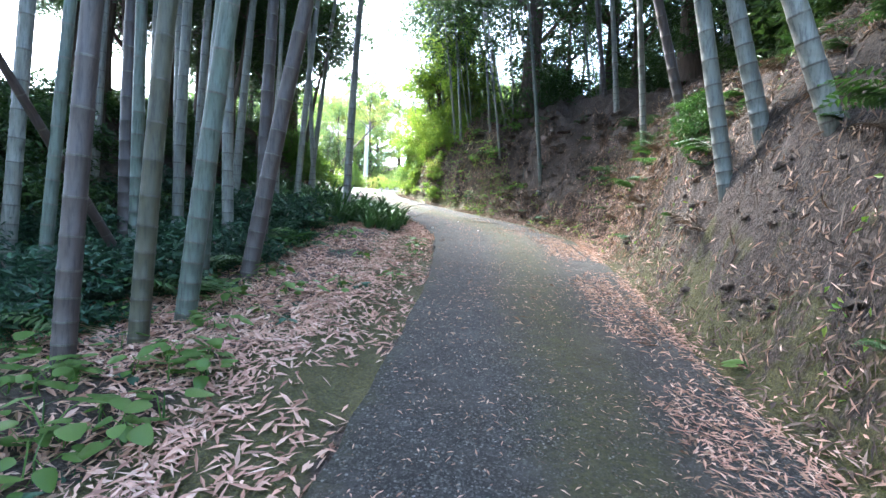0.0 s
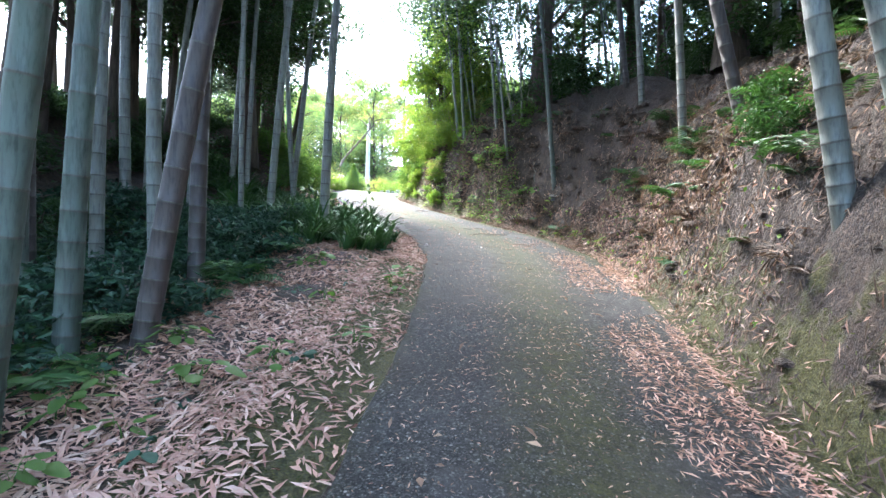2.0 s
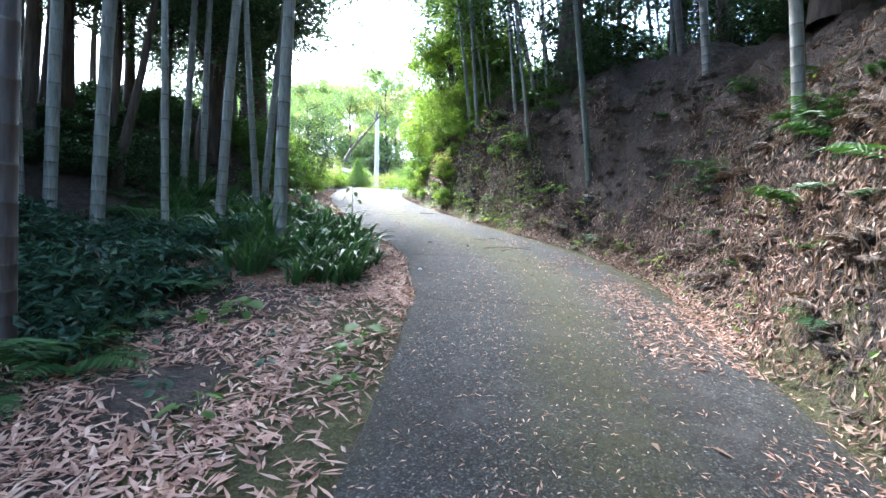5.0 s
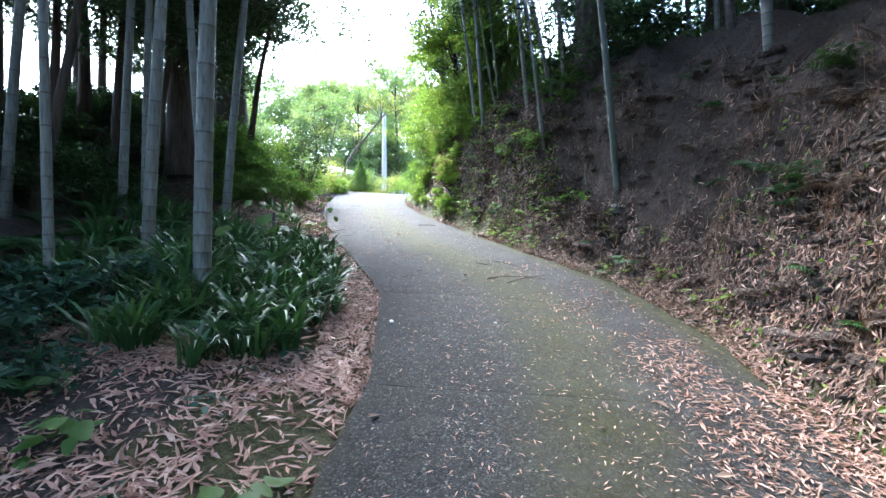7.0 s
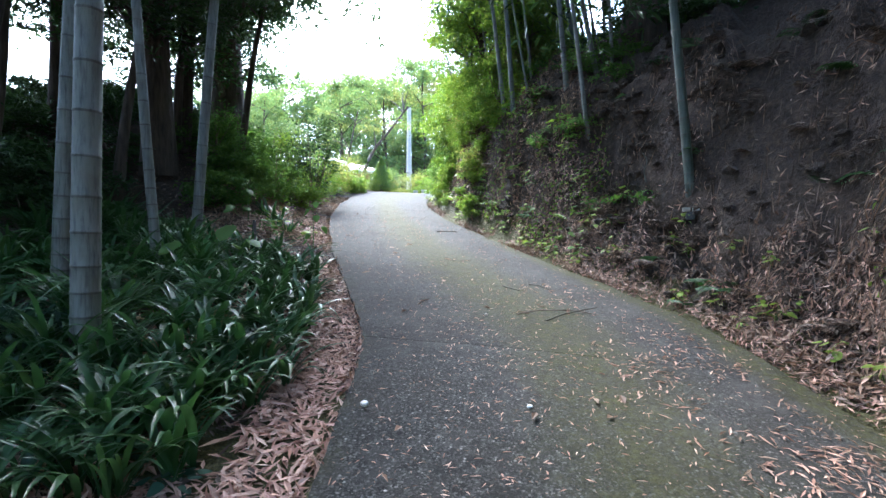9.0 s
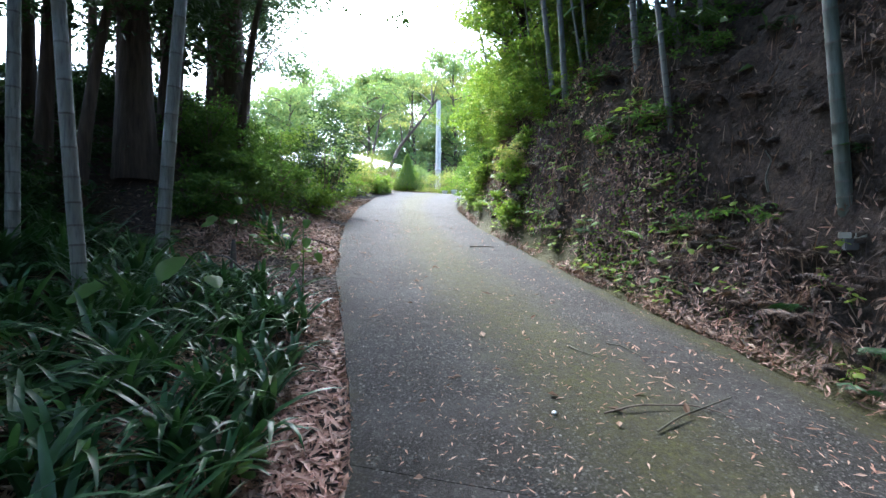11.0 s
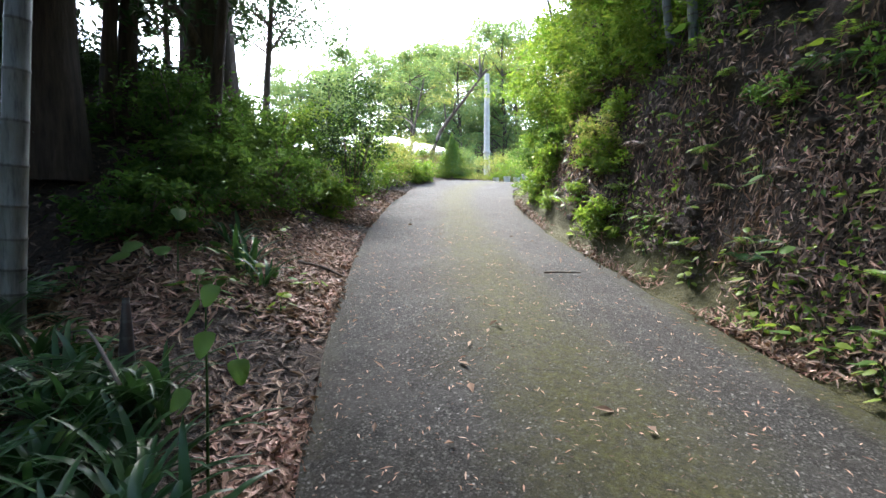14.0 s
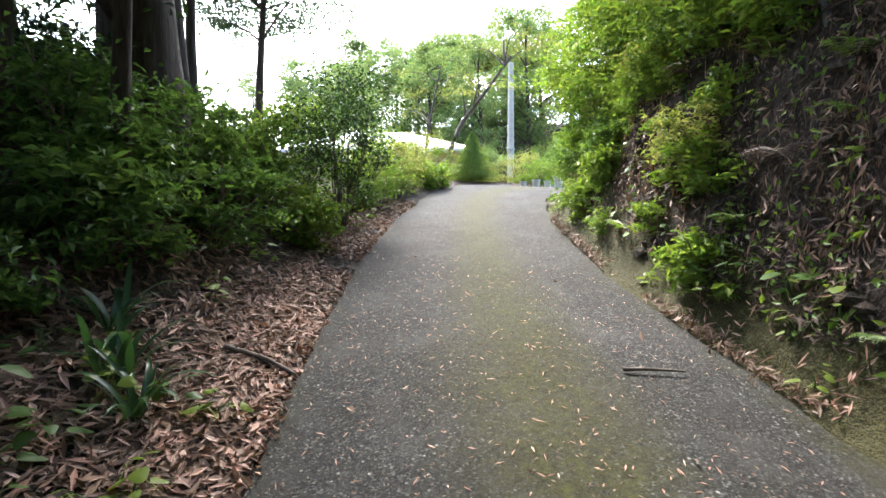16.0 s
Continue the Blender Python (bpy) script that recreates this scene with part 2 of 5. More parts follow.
def leaf_material(name, colours, rough=0.45, passing=0.35, island=True):
    """Leaves whose colour varies from one to the next; light passes through them a little."""
    m, nt, bsdf = material(name, rough)
    if island:
        rnd = nt.nodes.new("ShaderNodeNewGeometry").outputs["Random Per Island"]
    else:
        rnd = nt.nodes.new("ShaderNodeObjectInfo").outputs["Random"]
    col = ramp(nt, rnd, [(i / max(1, len(colours) - 1), c) for i, c in enumerate(colours)])
    n = noise_of(nt, 25, 3)
    col = mix(nt, maths(nt, "MULTIPLY", n.outputs[0], 0.5), col, (colours[0][0] * 0.5, colours[0][1] * 0.5, colours[0][2] * 0.5))
    nt.links.new(col, bsdf.inputs["Base Color"])
    bsdf.inputs["Specular IOR Level"].default_value = 0.35
    if passing > 0:
        tr = nt.nodes.new("ShaderNodeBsdfTranslucent")
        nt.links.new(mix(nt, 0.5, col, (1.0, 1.0, 0.25), "MULTIPLY"), tr.inputs[0])
        mx = nt.nodes.new("ShaderNodeMixShader")
        mx.inputs[0].default_value = passing
        nt.links.new(bsdf.outputs[0], mx.inputs[1])
        nt.links.new(tr.outputs[0], mx.inputs[2])
        nt.links.new(mx.outputs[0], nt.nodes["Material Output"].inputs[0])
    return m


# earth: soil, litter crumbs and moss
EARTH, nt, bs = material("earth", 0.95)
n1, n2, n3 = noise_of(nt, 1.3, 6), noise_of(nt, 14, 6, 0.7), noise_of(nt, 60, 4, 0.7)
n4 = noise_of(nt, 4.5, 7, 0.68)
soil = ramp(nt, maths(nt, "ADD", maths(nt, "MULTIPLY", n2.outputs[0], 0.6), maths(nt, "MULTIPLY", n4.outputs[0], 0.4)), [(0.36, (0.011, 0.0065, 0.004)), (0.5, (0.042, 0.0255, 0.016)), (0.68, (0.115, 0.072, 0.046))])
crumbs = ramp(nt, noise_of(nt, 34, 3, 0.6, (1, 2.6, 1)).outputs[0], [(0.38, (0.014, 0.009, 0.007)), (0.52, (0.052, 0.033, 0.024)), (0.68, (0.15, 0.10, 0.076))])
litter_f = maths(nt, "MULTIPLY", attribute(nt, "litter_cover"), ramp(nt, n1.outputs[0], [(0.3, (0.2, 0.2, 0.2)), (0.6, (1, 1, 1))]), True)
col = mix(nt, litter_f, soil, crumbs)
moss = ramp(nt, n3.outputs[0], [(0.3, (0.024, 0.022, 0.005)), (0.55, (0.07, 0.062, 0.013)), (0.75, (0.13, 0.113, 0.027))])
moss_n = noise_of(nt, 2.2, 5, 0.65)
moss_f = ramp(nt, maths(nt, "ADD", moss_n.outputs[0], maths(nt, "SUBTRACT", attribute(nt, "moss_cover"), 0.5)), [(0.5, (0, 0, 0)), (0.62, (1, 1, 1))])
col = mix(nt, moss_f, col, moss)
nt.links.new(col, bs.inputs["Base Color"])
bump(nt, bs, maths(nt, "ADD", maths(nt, "ADD", n2.outputs[0], maths(nt, "MULTIPLY", n4.outputs[0], 1.6)), maths(nt, "MULTIPLY", n3.outputs[0], 0.4)), 1.0, 0.09)

# concrete with exposed stones, moss down the middle
CONCRETE, nt, bs = material("worn_concrete", 0.92)
bs.inputs["Specular IOR Level"].default_value = 0.25
v1 = noise_of(nt, 50, kind="ShaderNodeTexVoronoi")
v2 = noise_of(nt, 95, kind="ShaderNodeTexVoronoi")
n1, n2 = noise_of(nt, 0.9, 7, 0.65), noise_of(nt, 9, 8, 0.8)
n4 = noise_of(nt, 22, 8, 0.85)
grit = ramp(nt, v1.outputs["Color"], [(0.25, (0.014, 0.0132, 0.0122)), (0.5, (0.03, 0.0285, 0.0265)), (0.7, (0.065, 0.061, 0.057)), (0.86, (0.16, 0.152, 0.142)), (1.0, (0.42, 0.40, 0.38))])
fine = ramp(nt, v2.outputs["Color"], [(0.3, (0.013, 0.0122, 0.0112)), (0.6, (0.034, 0.032, 0.0298)), (0.85, (0.11, 0.104, 0.097)), (1.0, (0.26, 0.245, 0.228))])
col = mix(nt, ramp(nt, v1.outputs["Distance"], [(0.3, (1, 1, 1)), (0.55, (0, 0, 0))]), fine, grit)
# worn paste, dust and brown stains over the stones
col = mix(nt, ramp(nt, n4.outputs[0], [(0.46, (0, 0, 0)), (0.6, (0.8, 0.8, 0.8))]), col, (0.016, 0.0146, 0.0128))
col = mix(nt, ramp(nt, n2.outputs[0], [(0.48, (0, 0, 0)), (0.68, (0.55, 0.55, 0.55))]), col, (0.05, 0.046, 0.042))
col = mix(nt, ramp(nt, n1.outputs[0], [(0.42, (0, 0, 0)), (0.64, (0.45, 0.45, 0.45))]), col, (0.022, 0.017, 0.012))
worn = noise_of(nt, 1.7, 8, 0.72)
col = mix(nt, ramp(nt, worn.outputs[0], [(0.5, (0, 0, 0)), (0.68, (0.6, 0.6, 0.6))]), col, (0.066, 0.061, 0.057))
mossc = mix(nt, ramp(nt, n4.outputs[0], [(0.35, (0, 0, 0)), (0.65, (1, 1, 1))]), (0.009, 0.0095, 0.002), (0.08, 0.076, 0.018))
moss_n = noise_of(nt, 3.2, 9, 0.8)
mf = ramp(nt, maths(nt, "ADD", moss_n.outputs[0], maths(nt, "SUBTRACT", attribute(nt, "moss_cover"), 0.5)), [(0.34, (0, 0, 0)), (0.86, (0.92, 0.92, 0.92))])
mf = mix(nt, 0.7, mf, ramp(nt, n2.outputs[0], [(0.38, (0.15, 0.15, 0.15)), (0.58, (1, 1, 1))]), "MULTIPLY")
col = mix(nt, mf, col, mossc)
nt.links.new(col, bs.inputs["Base Color"])
bump(nt, bs, maths(nt, "ADD", maths(nt, "MULTIPLY", v1.outputs["Color"], 0.35), maths(nt, "MULTIPLY", n4.outputs[0], 1.2)), 1.0, 0.013)


def culm_material(name, low, high, bloom):
    m, nt, bsdf = material(name, 0.58)
    n1, n2 = noise_of(nt, 3, 5, 0.6, (1, 1, 0.25)), noise_of(nt, 40, 4, 0.7, (1, 1, 0.12))
    oi = nt.nodes.new("ShaderNodeObjectInfo").outputs["Random"]
    c = mix(nt, oi, low, high)
    c = mix(nt, ramp(nt, n1.outputs[0], [(0.4, (0, 0, 0)), (0.75, (0.75, 0.75, 0.75))]), c, bloom)
    c = mix(nt, ramp(nt, n2.outputs[0], [(0.46, (0, 0, 0)), (0.7, (0.85, 0.85, 0.85))]), c, (low[0] * 0.4, low[1] * 0.4, low[2] * 0.4))
    n3 = noise_of(nt, 9, 5, 0.65, (1, 1, 0.5))
    c = mix(nt, ramp(nt, n3.outputs[0], [(0.5, (0, 0, 0)), (0.66, (0.6, 0.6, 0.6))]), c, (bloom[0] * 0.55, bloom[1] * 0.5, bloom[2] * 0.42))
    nt.links.new(c, bsdf.inputs["Base Color"])
    bump(nt, bsdf, n2.outputs[0], 0.25, 0.004)
    return m


CULM_GREEN = culm_material("green_culm", (0.036, 0.05, 0.036), (0.062, 0.08, 0.058), (0.11, 0.12, 0.105))
CULM_GREY = culm_material("grey_culm", (0.08, 0.08, 0.068), (0.14, 0.138, 0.118), (0.2, 0.198, 0.175))
CULM_BROWN = culm_material("brown_culm", (0.032, 0.021, 0.019), (0.055, 0.038, 0.034), (0.075, 0.06, 0.056))
CULM_OLIVE = culm_material("olive_culm", (0.036, 0.033, 0.017), (0.062, 0.055, 0.03), (0.095, 0.09, 0.055))
CULM_PALE = culm_material("pale_culm", (0.075, 0.08, 0.068), (0.12, 0.125, 0.108), (0.19, 0.195, 0.175))
RING = culm_material("node_ring", (0.03, 0.026, 0.02), (0.06, 0.05, 0.04), (0.2, 0.2, 0.17))
BARK, nt, bs = material("cedar_bark", 0.95)
n1 = noise_of(nt, 6, 6, 0.7, (3, 3, 0.3))
nt.links.new(ramp(nt, n1.outputs[0], [(0.3, (0.025, 0.018, 0.013)), (0.6, (0.085, 0.06, 0.045)), (0.8, (0.15, 0.11, 0.085))]), bs.inputs["Base Color"])
bump(nt, bs, n1.outputs[0], 0.9, 0.05)
TWIG, nt, bs = material("twig_bark", 0.9)
n1 = noise_of(nt, 20, 4)
nt.links.new(ramp(nt, n1.outputs[0], [(0.3, (0.05, 0.036, 0.026)), (0.7, (0.17, 0.13, 0.10))]), bs.inputs["Base Color"])

DRY = leaf_material("dry_bamboo_leaf", [(0.19, 0.09, 0.06), (0.44, 0.242, 0.172), (0.59, 0.365, 0.272), (0.33, 0.168, 0.115), (0.67, 0.47, 0.36)], 0.6, 0.12)
DRY_MID = leaf_material("curled_brown_leaf", [(0.06, 0.032, 0.019), (0.19, 0.106, 0.064), (0.30, 0.18, 0.115), (0.11, 0.06, 0.037), (0.43, 0.285, 0.19)], 0.65, 0.12)
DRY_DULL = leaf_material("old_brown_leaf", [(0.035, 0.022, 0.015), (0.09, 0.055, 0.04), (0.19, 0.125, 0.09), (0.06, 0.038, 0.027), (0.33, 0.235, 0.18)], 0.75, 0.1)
STRAP = leaf_material("strap_leaf", [(0.026, 0.062, 0.02), (0.05, 0.112, 0.034), (0.04, 0.095, 0.032), (0.09, 0.155, 0.045)], 0.34, 0.4)
FERN_M = leaf_material("fern_leaf", [(0.025, 0.065, 0.018), (0.06, 0.13, 0.03), (0.04, 0.09, 0.02)], 0.5, 0.35)
BROAD = leaf_material("broad_leaf", [(0.06, 0.12, 0.028), (0.10, 0.18, 0.04), (0.15, 0.24, 0.05)], 0.5, 0.55)
IVY = leaf_material("dark_creeper_leaf", [(0.015, 0.04, 0.025), (0.03, 0.07, 0.04), (0.03, 0.08, 0.03)], 0.65, 0.2)
MOSSY = leaf_material("moss_tuft", [(0.03, 0.04, 0.008), (0.075, 0.085, 0.016), (0.13, 0.13, 0.03)], 0.8, 0.3)
CANOPY = leaf_material("canopy_leaf", [(0.02, 0.045, 0.015), (0.04, 0.08, 0.02), (0.06, 0.11, 0.03)], 0.4, 0.35)
LIME = leaf_material("young_leaf", [(0.09, 0.18, 0.025), (0.17, 0.27, 0.04), (0.24, 0.30, 0.05), (0.13, 0.23, 0.035)], 0.45, 0.55)
GOLD = leaf_material("yellow_green_leaf", [(0.16, 0.20, 0.05), (0.28, 0.30, 0.09), (0.36, 0.34, 0.13)], 0.5, 0.5)
FAR_LEAF = leaf_material("far_leaf", [(0.10, 0.18, 0.07), (0.17, 0.25, 0.09), (0.27, 0.31, 0.10), (0.13, 0.20, 0.09)], 0.5, 0.5)

# ---- ground ----
ys = np.r_[-400, -250, -150, -90, -60, -40, -28, -20, -15, -11, -8, -6, -4.5, np.arange(-3.5, 29, 0.11), np.arange(29.3, 44, 0.5), 46, 50, 56, 64, 75, 90, 120, 170, 260, 420]
out_r = np.r_[0, 0.02, 0.04, np.arange(0.1, 0.5, 0.05), np.arange(0.5, 1.5, 0.03), np.arange(1.5, 2.2, 0.06), np.arange(2.25, 4, 0.12), np.arange(4.2, 9, 0.35), 10, 12, 15, 19, 25, 35, 50, 80, 130, 220, 400]
out_l = np.r_[0, 0.02, 0.04, np.arange(0.1, 4.0, 0.1), np.arange(4.15, 10, 0.3), 11, 13, 16, 20, 26, 36, 50, 80, 130, 220, 400]
xl, xr = left_edge(ys), right_edge(ys)
gx = np.concatenate([xl[:, None] - out_l[::-1][None], xl[:, None] + (xr - xl)[:, None] * np.linspace(0, 1, 8)[None, 1:-1], xr[:, None] + out_r[None]], 1)
gy = np.repeat(ys[:, None], gx.shape[1], 1)
gzz = ground_z(gx.ravel(), gy.ravel())
ground_me = quick_mesh("ground", np.stack([gx.ravel(), gy.ravel(), gzz], 1), grid_faces(*gx.shape), (EARTH,), True)
fx, fy = gx.ravel(), gy.ravel()
dl = (left_edge(fy) - fx) * np.interp(fy, YY, CL_T)
dr = (fx - right_edge(fy)) * np.interp(fy, YY, CR_T)
moss_v = np.where(dl > 0, 0.75 * np.exp(-((dl - 0.55) / 0.6) ** 2) * (fy < 11.5) + 0.25, 0.0)
moss_v = np.where(dr > 0, np.clip(0.66 + 0.2 * np.clip((fy - 14) / 3, 0, 1) - (0.5 + 0.9 * np.clip((fy - 14) / 3, 0, 1)) * np.maximum(dr - 0.2, 0), 0.2, 1), moss_v)
litter_v = np.where(dl > 0, np.clip(1.1 - dl * 0.2, 0.2, 1), np.where(dr > 0, np.where((fy > 11) & (dr > 0.8) & (dr < 2), 0.3, 0.9), 0.5))
for key, vals in (("moss_cover", moss_v), ("litter_cover", litter_v)):
    at = ground_me.attributes.new(key, "FLOAT", "POINT")
    at.data.foreach_set("value", vals.astype(np.float32))
ground = tagged(new("ground", ground_me), "brown earth banks with moss and fallen bamboo leaves", "ground", "", "structure")

# ---- road: slabs of worn concrete between joints ----
road = tagged(new("road"), "narrow grey concrete lane, mossy along its middle", "road", "", "structure")
JOINTS = [-14, -6.0, 2.15, 9.72, 12.15, 29.6]


def slab(y0, y1, skew0, skew1):
    n = max(8, int((y1 - y0) / 0.12))
    m = 25
    t = np.linspace(0, 1, n)
    u = np.linspace(0, 1, m)
    yy = (y0 + 0.0025 + (y1 - y0 - 0.005) * t)[:, None] + (skew0 * (1 - t) + skew1 * t)[:, None] * (u[None] - 0.0)
    a, b = left_edge(yy), right_edge(yy)
    wob = 0.02 * lump_b(yy, yy * 0 + 3, 0.3)
    a = a + wob * (u[None] == 0)
    b = b + 2.2 * wob * (u[None] == 1)
    xx = a + (b - a) * u[None]
    zz = base_z(xx, yy) + 0.012 * lump_a(xx, yy, 1.1) + 0.02 * np.sin(u[None] * np.pi)
    edge = (u[None] == 0) | (u[None] == 1) | (t[:, None] == 0) | (t[:, None] == 1)
    zz = zz - 0.005 * edge
    top = np.stack([xx, yy, zz], -1).reshape(-1, 3)
    f = grid_faces(n, m)
    rim = np.r_[np.arange(m), np.arange(1, n) * m + m - 1, (n - 1) * m + np.arange(m - 2, -1, -1), np.arange(n - 2, 0, -1) * m]
    low = top[rim] - [0, 0, 0.12]
    k = len(top)
    i = np.arange(len(rim))
    j = (i + 1) % len(rim)
    f = np.concatenate([f, np.stack([rim[j], rim[i], k + i, k + j], 1)])
    me = quick_mesh("slab", np.concatenate([top, low]), f, (CONCRETE,), False)
    w = np.tile(u[None], (n, 1)).ravel()
    y_all = np.repeat(yy[:, 0], m)
    gut = np.clip((y_all - 10.0) / 1.5, 0, 1) * np.clip((18 - y_all) / 2, 0, 1)
    cover = (0.5 + 0.18 * np.clip((y_all - 10) / 4, 0, 1)) * np.exp(-((w - 0.52 - 0.03 * np.sin(y_all * 0.7)) / (0.2 - 0.03 * np.clip((y_all - 16) / 4, 0, 1))) ** 2) + (0.3 + 0.75 * gut) * np.exp(-((w - 1.0) / 0.07) ** 2) + 0.28 * np.exp(-((w - 0.0) / 0.05) ** 2) + 0.2
    cover = np.r_[cover, np.full(len(low), 0.3)]
    at = me.attributes.new("moss_cover", "FLOAT", "POINT")
    at.data.foreach_set("value", cover.astype(np.float32))
    return me


for y0, y1 in zip(JOINTS, JOINTS[1:]):
    sk = lambda y: 0.35 if y in (9.72,) else (0.25 if y == 12.15 else 0.0)
    under(new("slab", slab(y0, y1, sk(y0), sk(y1))), road)

# ---- bamboo ----
def culm_mesh(base_r, height, lean, bend, seed, skin, gap=0.27):
    """A culm with nodes: internodes, the swelling at each node and a dark ring under it."""
    g = np.random.default_rng(seed)
    zs, rs = [-0.8], [base_r * 1.04]
    z, step = 0.05, gap * 0.45
    while z < height:
        r = base_r * (1 - 0.78 * (z / height) ** 1.3)
        zs += [z - 0.012, z - 0.004, z + 0.004, z + 0.016]
        rs += [r, r * 1.035, r * 1.05, r * 0.985]
        step = min(step * 1.12, gap * 1.5)
        z += step * g.uniform(0.92, 1.08)
    zs, rs = np.array(zs), np.array(rs)
    k = np.clip(zs, 0, None)
    path = np.stack([lean[0] * zs + bend[0] * (k / height) ** 2 * height, lean[1] * zs + bend[1] * (k / height) ** 2 * height, zs], 1)
    v, f = tube(path, rs, 12)
    ring = np.repeat([1 if i % 4 in (1, 2) and i > 0 else 0 for i in range(len(zs) - 1)], 12)
    me = quick_mesh("culm", v, f, (skin, RING), True, ring)
    return me, path


TUFTS = []
for i in range(4):
    v, f = leaf_cloud(900, np.array((1.3, 1.3, 1.7)), 50 + i, 0.13, 0.022, 16, 0.4, 0.2, 0.3)
    TUFTS.append(quick_mesh("foliage", v, f, (CANOPY,)))


def bamboo(x, y, radius, lean, skin, label, height=11.0, z=None, seed=0, bend=(0.0, 0.0), tufts=2, group="bamboo grove", spread=1.0):
    me, path = culm_mesh(radius, height, lean, bend, seed, skin, 0.27 if radius > 0.06 else 0.22)
    ob = tagged(new("bamboo", me), label, "bamboo", group)
    ob.location = (x, y, gz(x, y) if z is None else z)
    g = np.random.default_rng(seed + 900)
    for i in range(tufts):
        k = int(len(path) * (0.55 + 0.43 * (i + 1) / max(1, tufts)))
        p = path[min(k, len(path) - 1)]
        t = under(new("foliage", TUFTS[g.integers(0, 4)]), ob)
        t.location = p + [g.uniform(-.4, .4), g.uniform(-.4, .4), 0]
        t.rotation_euler = (0, 0, g.uniform(0, 6.3))
        s = g.uniform(0.8, 1.25) * spread
        t.scale = (s, s, s)
    return ob


GR, GY, BR, OL, PA = CULM_GREEN, CULM_GREY, CULM_BROWN, CULM_OLIVE, CULM_PALE
LBL = {GR: "green bamboo culm with a powdery bloom", GY: "grey-green old bamboo culm with dark nodes", BR: "purple-brown dead bamboo culm with dark rings",
       OL: "olive bamboo culm spotted with lichen", PA: "pale waxy bamboo culm on the bank"}
LEFT_CULMS = [  # x, y, radius, lean x, lean y, skin
    (-2.08, 2.87, .074, .042, -.03, BR), (-2.05, 3.52, .076, .046, -.027, OL), (-2.0, 4.03, .09, .099, -.02, GR), (-2.58, 5.13, .094, .04, -.027, GR),
    (-2.16, 5.43, .099, .16, 0.0, BR), (-2.92, 7.23, .1, .0, -.024, BR), (-5.2, 5.3, .09, .053, -.03, GY), (-7.4, 9.0, .09, .024, -.03, GY),
    (-5.0, 7.0, .12, -.03, -.03, BR), (-4.3, 6.3, .085, -.007, -.03, GR), (-6.6, 9.6, .085, -.014, -.03, GY), (-4.5, 7.5, .09, -.009, -.03, GY),
    (-6.2, 10.5, .09, .041, -.03, GY), (-5.0, 10.1, .09, .051, -.03, GY), (-3.5, 7.3, .088, -.043, -.03, GY), (-4.13, 10.31, .05, -.007, -.03, GY),
    (-4.27, 11.71, .08, .054, -.007, GY), (-4.22, 12.82, .06, -.088, -.03, GY), (-2.66, 10.68, .092, .012, -.01, GY), (-5.6, 13.1, .062, .019, -.015, GY),
    (-6.4, 10.2, .1, -.052, -.02, GY), (-5.93, 12.98, .072, .041, 0, GY), (-4.92, 14.2, .076, .073, .01, GY), (-6.71, 11.8, .072, .06, 0, GY),
    (-3.6, 4.2, .06, .06, -.02, GR), (-6.4, 7.6, .08, .03, -.03, GY), (-7.3, 6.6, .07, .02, -.03, GY), (-8.2, 8.0, .07, .05, -.03, GY),
]
for i, (x, y, r, lx, ly, skin) in enumerate(LEFT_CULMS):
    near = x > -3.0
    bamboo(x, y, r, (lx, ly), skin, LBL[skin], 11.5 + (i * 7 % 5) * 0.5, None, i, (0.05 if near else 0.03 * (i % 3), 0.02), 4 if near else 3, "bamboo grove", 1.3 if near else 1.1)
RIGHT_CULMS = [  # x, y, z, radius, lean x, lean y, skin, height
    (3.31, 5.76, 2.02, .09, -.155, -.05, PA, 11), (3.55, 5.50, 2.78, .091, -.229, -.05, PA, 11), (3.52, 4.31, 2.2, .09, -.348, -.08, GY, 10),
    (4.0, 8.93, 4.2, .09, -.23, -.058, BR, 10), (3.69, 10.36, 4.25, .07, -.048, -.04, GY, 10), (2.02, 15.2, 3.45, .062, -.078, -.02, GR, 10),
    (-0.73, 18.66, 5.3, .055, -.06, .02, PA, 8), (-0.95, 18.95, 5.35, .05, -.10, .02, PA, 8), (0.76, 16.96, 5.2, .04, -.10, 0, GY, 7), (4.03, 14.28, 5.65, .08, -.05, 0, GY, 10),
    (3.7, 4.75, 2.6, .045, -.30, .05, BR, 8),
]
for i, (x, y, z, r, lx, ly, skin, h) in enumerate(RIGHT_CULMS):
    bamboo(x, y, r, (lx, ly), skin, LBL[skin], h, min(z, gz(x, y) + 0.02) - 0.05, 100 + i, (-0.03, 0.0), 3, "bamboo on the cut bank", 1.5)
# thin culms crowding the top of the bank
g = np.random.default_rng(5)
for i in range(46):
    y = g.uniform(17.5, 25.0)
    x = float(right_edge(y)) + g.uniform(1.4, 5.5)
    bamboo(x, y, g.uniform(.022, .05), (g.uniform(-.2, -.02), g.uniform(-.08, .05)), (GR, GY, GY)[i % 3], "slender bamboo culm in a thicket on the bank", g.uniform(6.5, 9.5), None, 200 + i,
           (g.uniform(-.08, 0), 0), 2, "bamboo thicket")
for i in range(26):
    y = g.uniform(4, 18)
    x = float(right_edge(y)) + g.uniform(3.5, 9)
    bamboo(x, y, g.uniform(.04, .085), (g.uniform(-.12, .03), g.uniform(-.06, .05)), (GR, GY, BR)[i % 3], "bamboo culm high on the shaded bank", g.uniform(9, 12), None, 300 + i, (0, 0), 4, "bamboo on the bank top", 1.7)


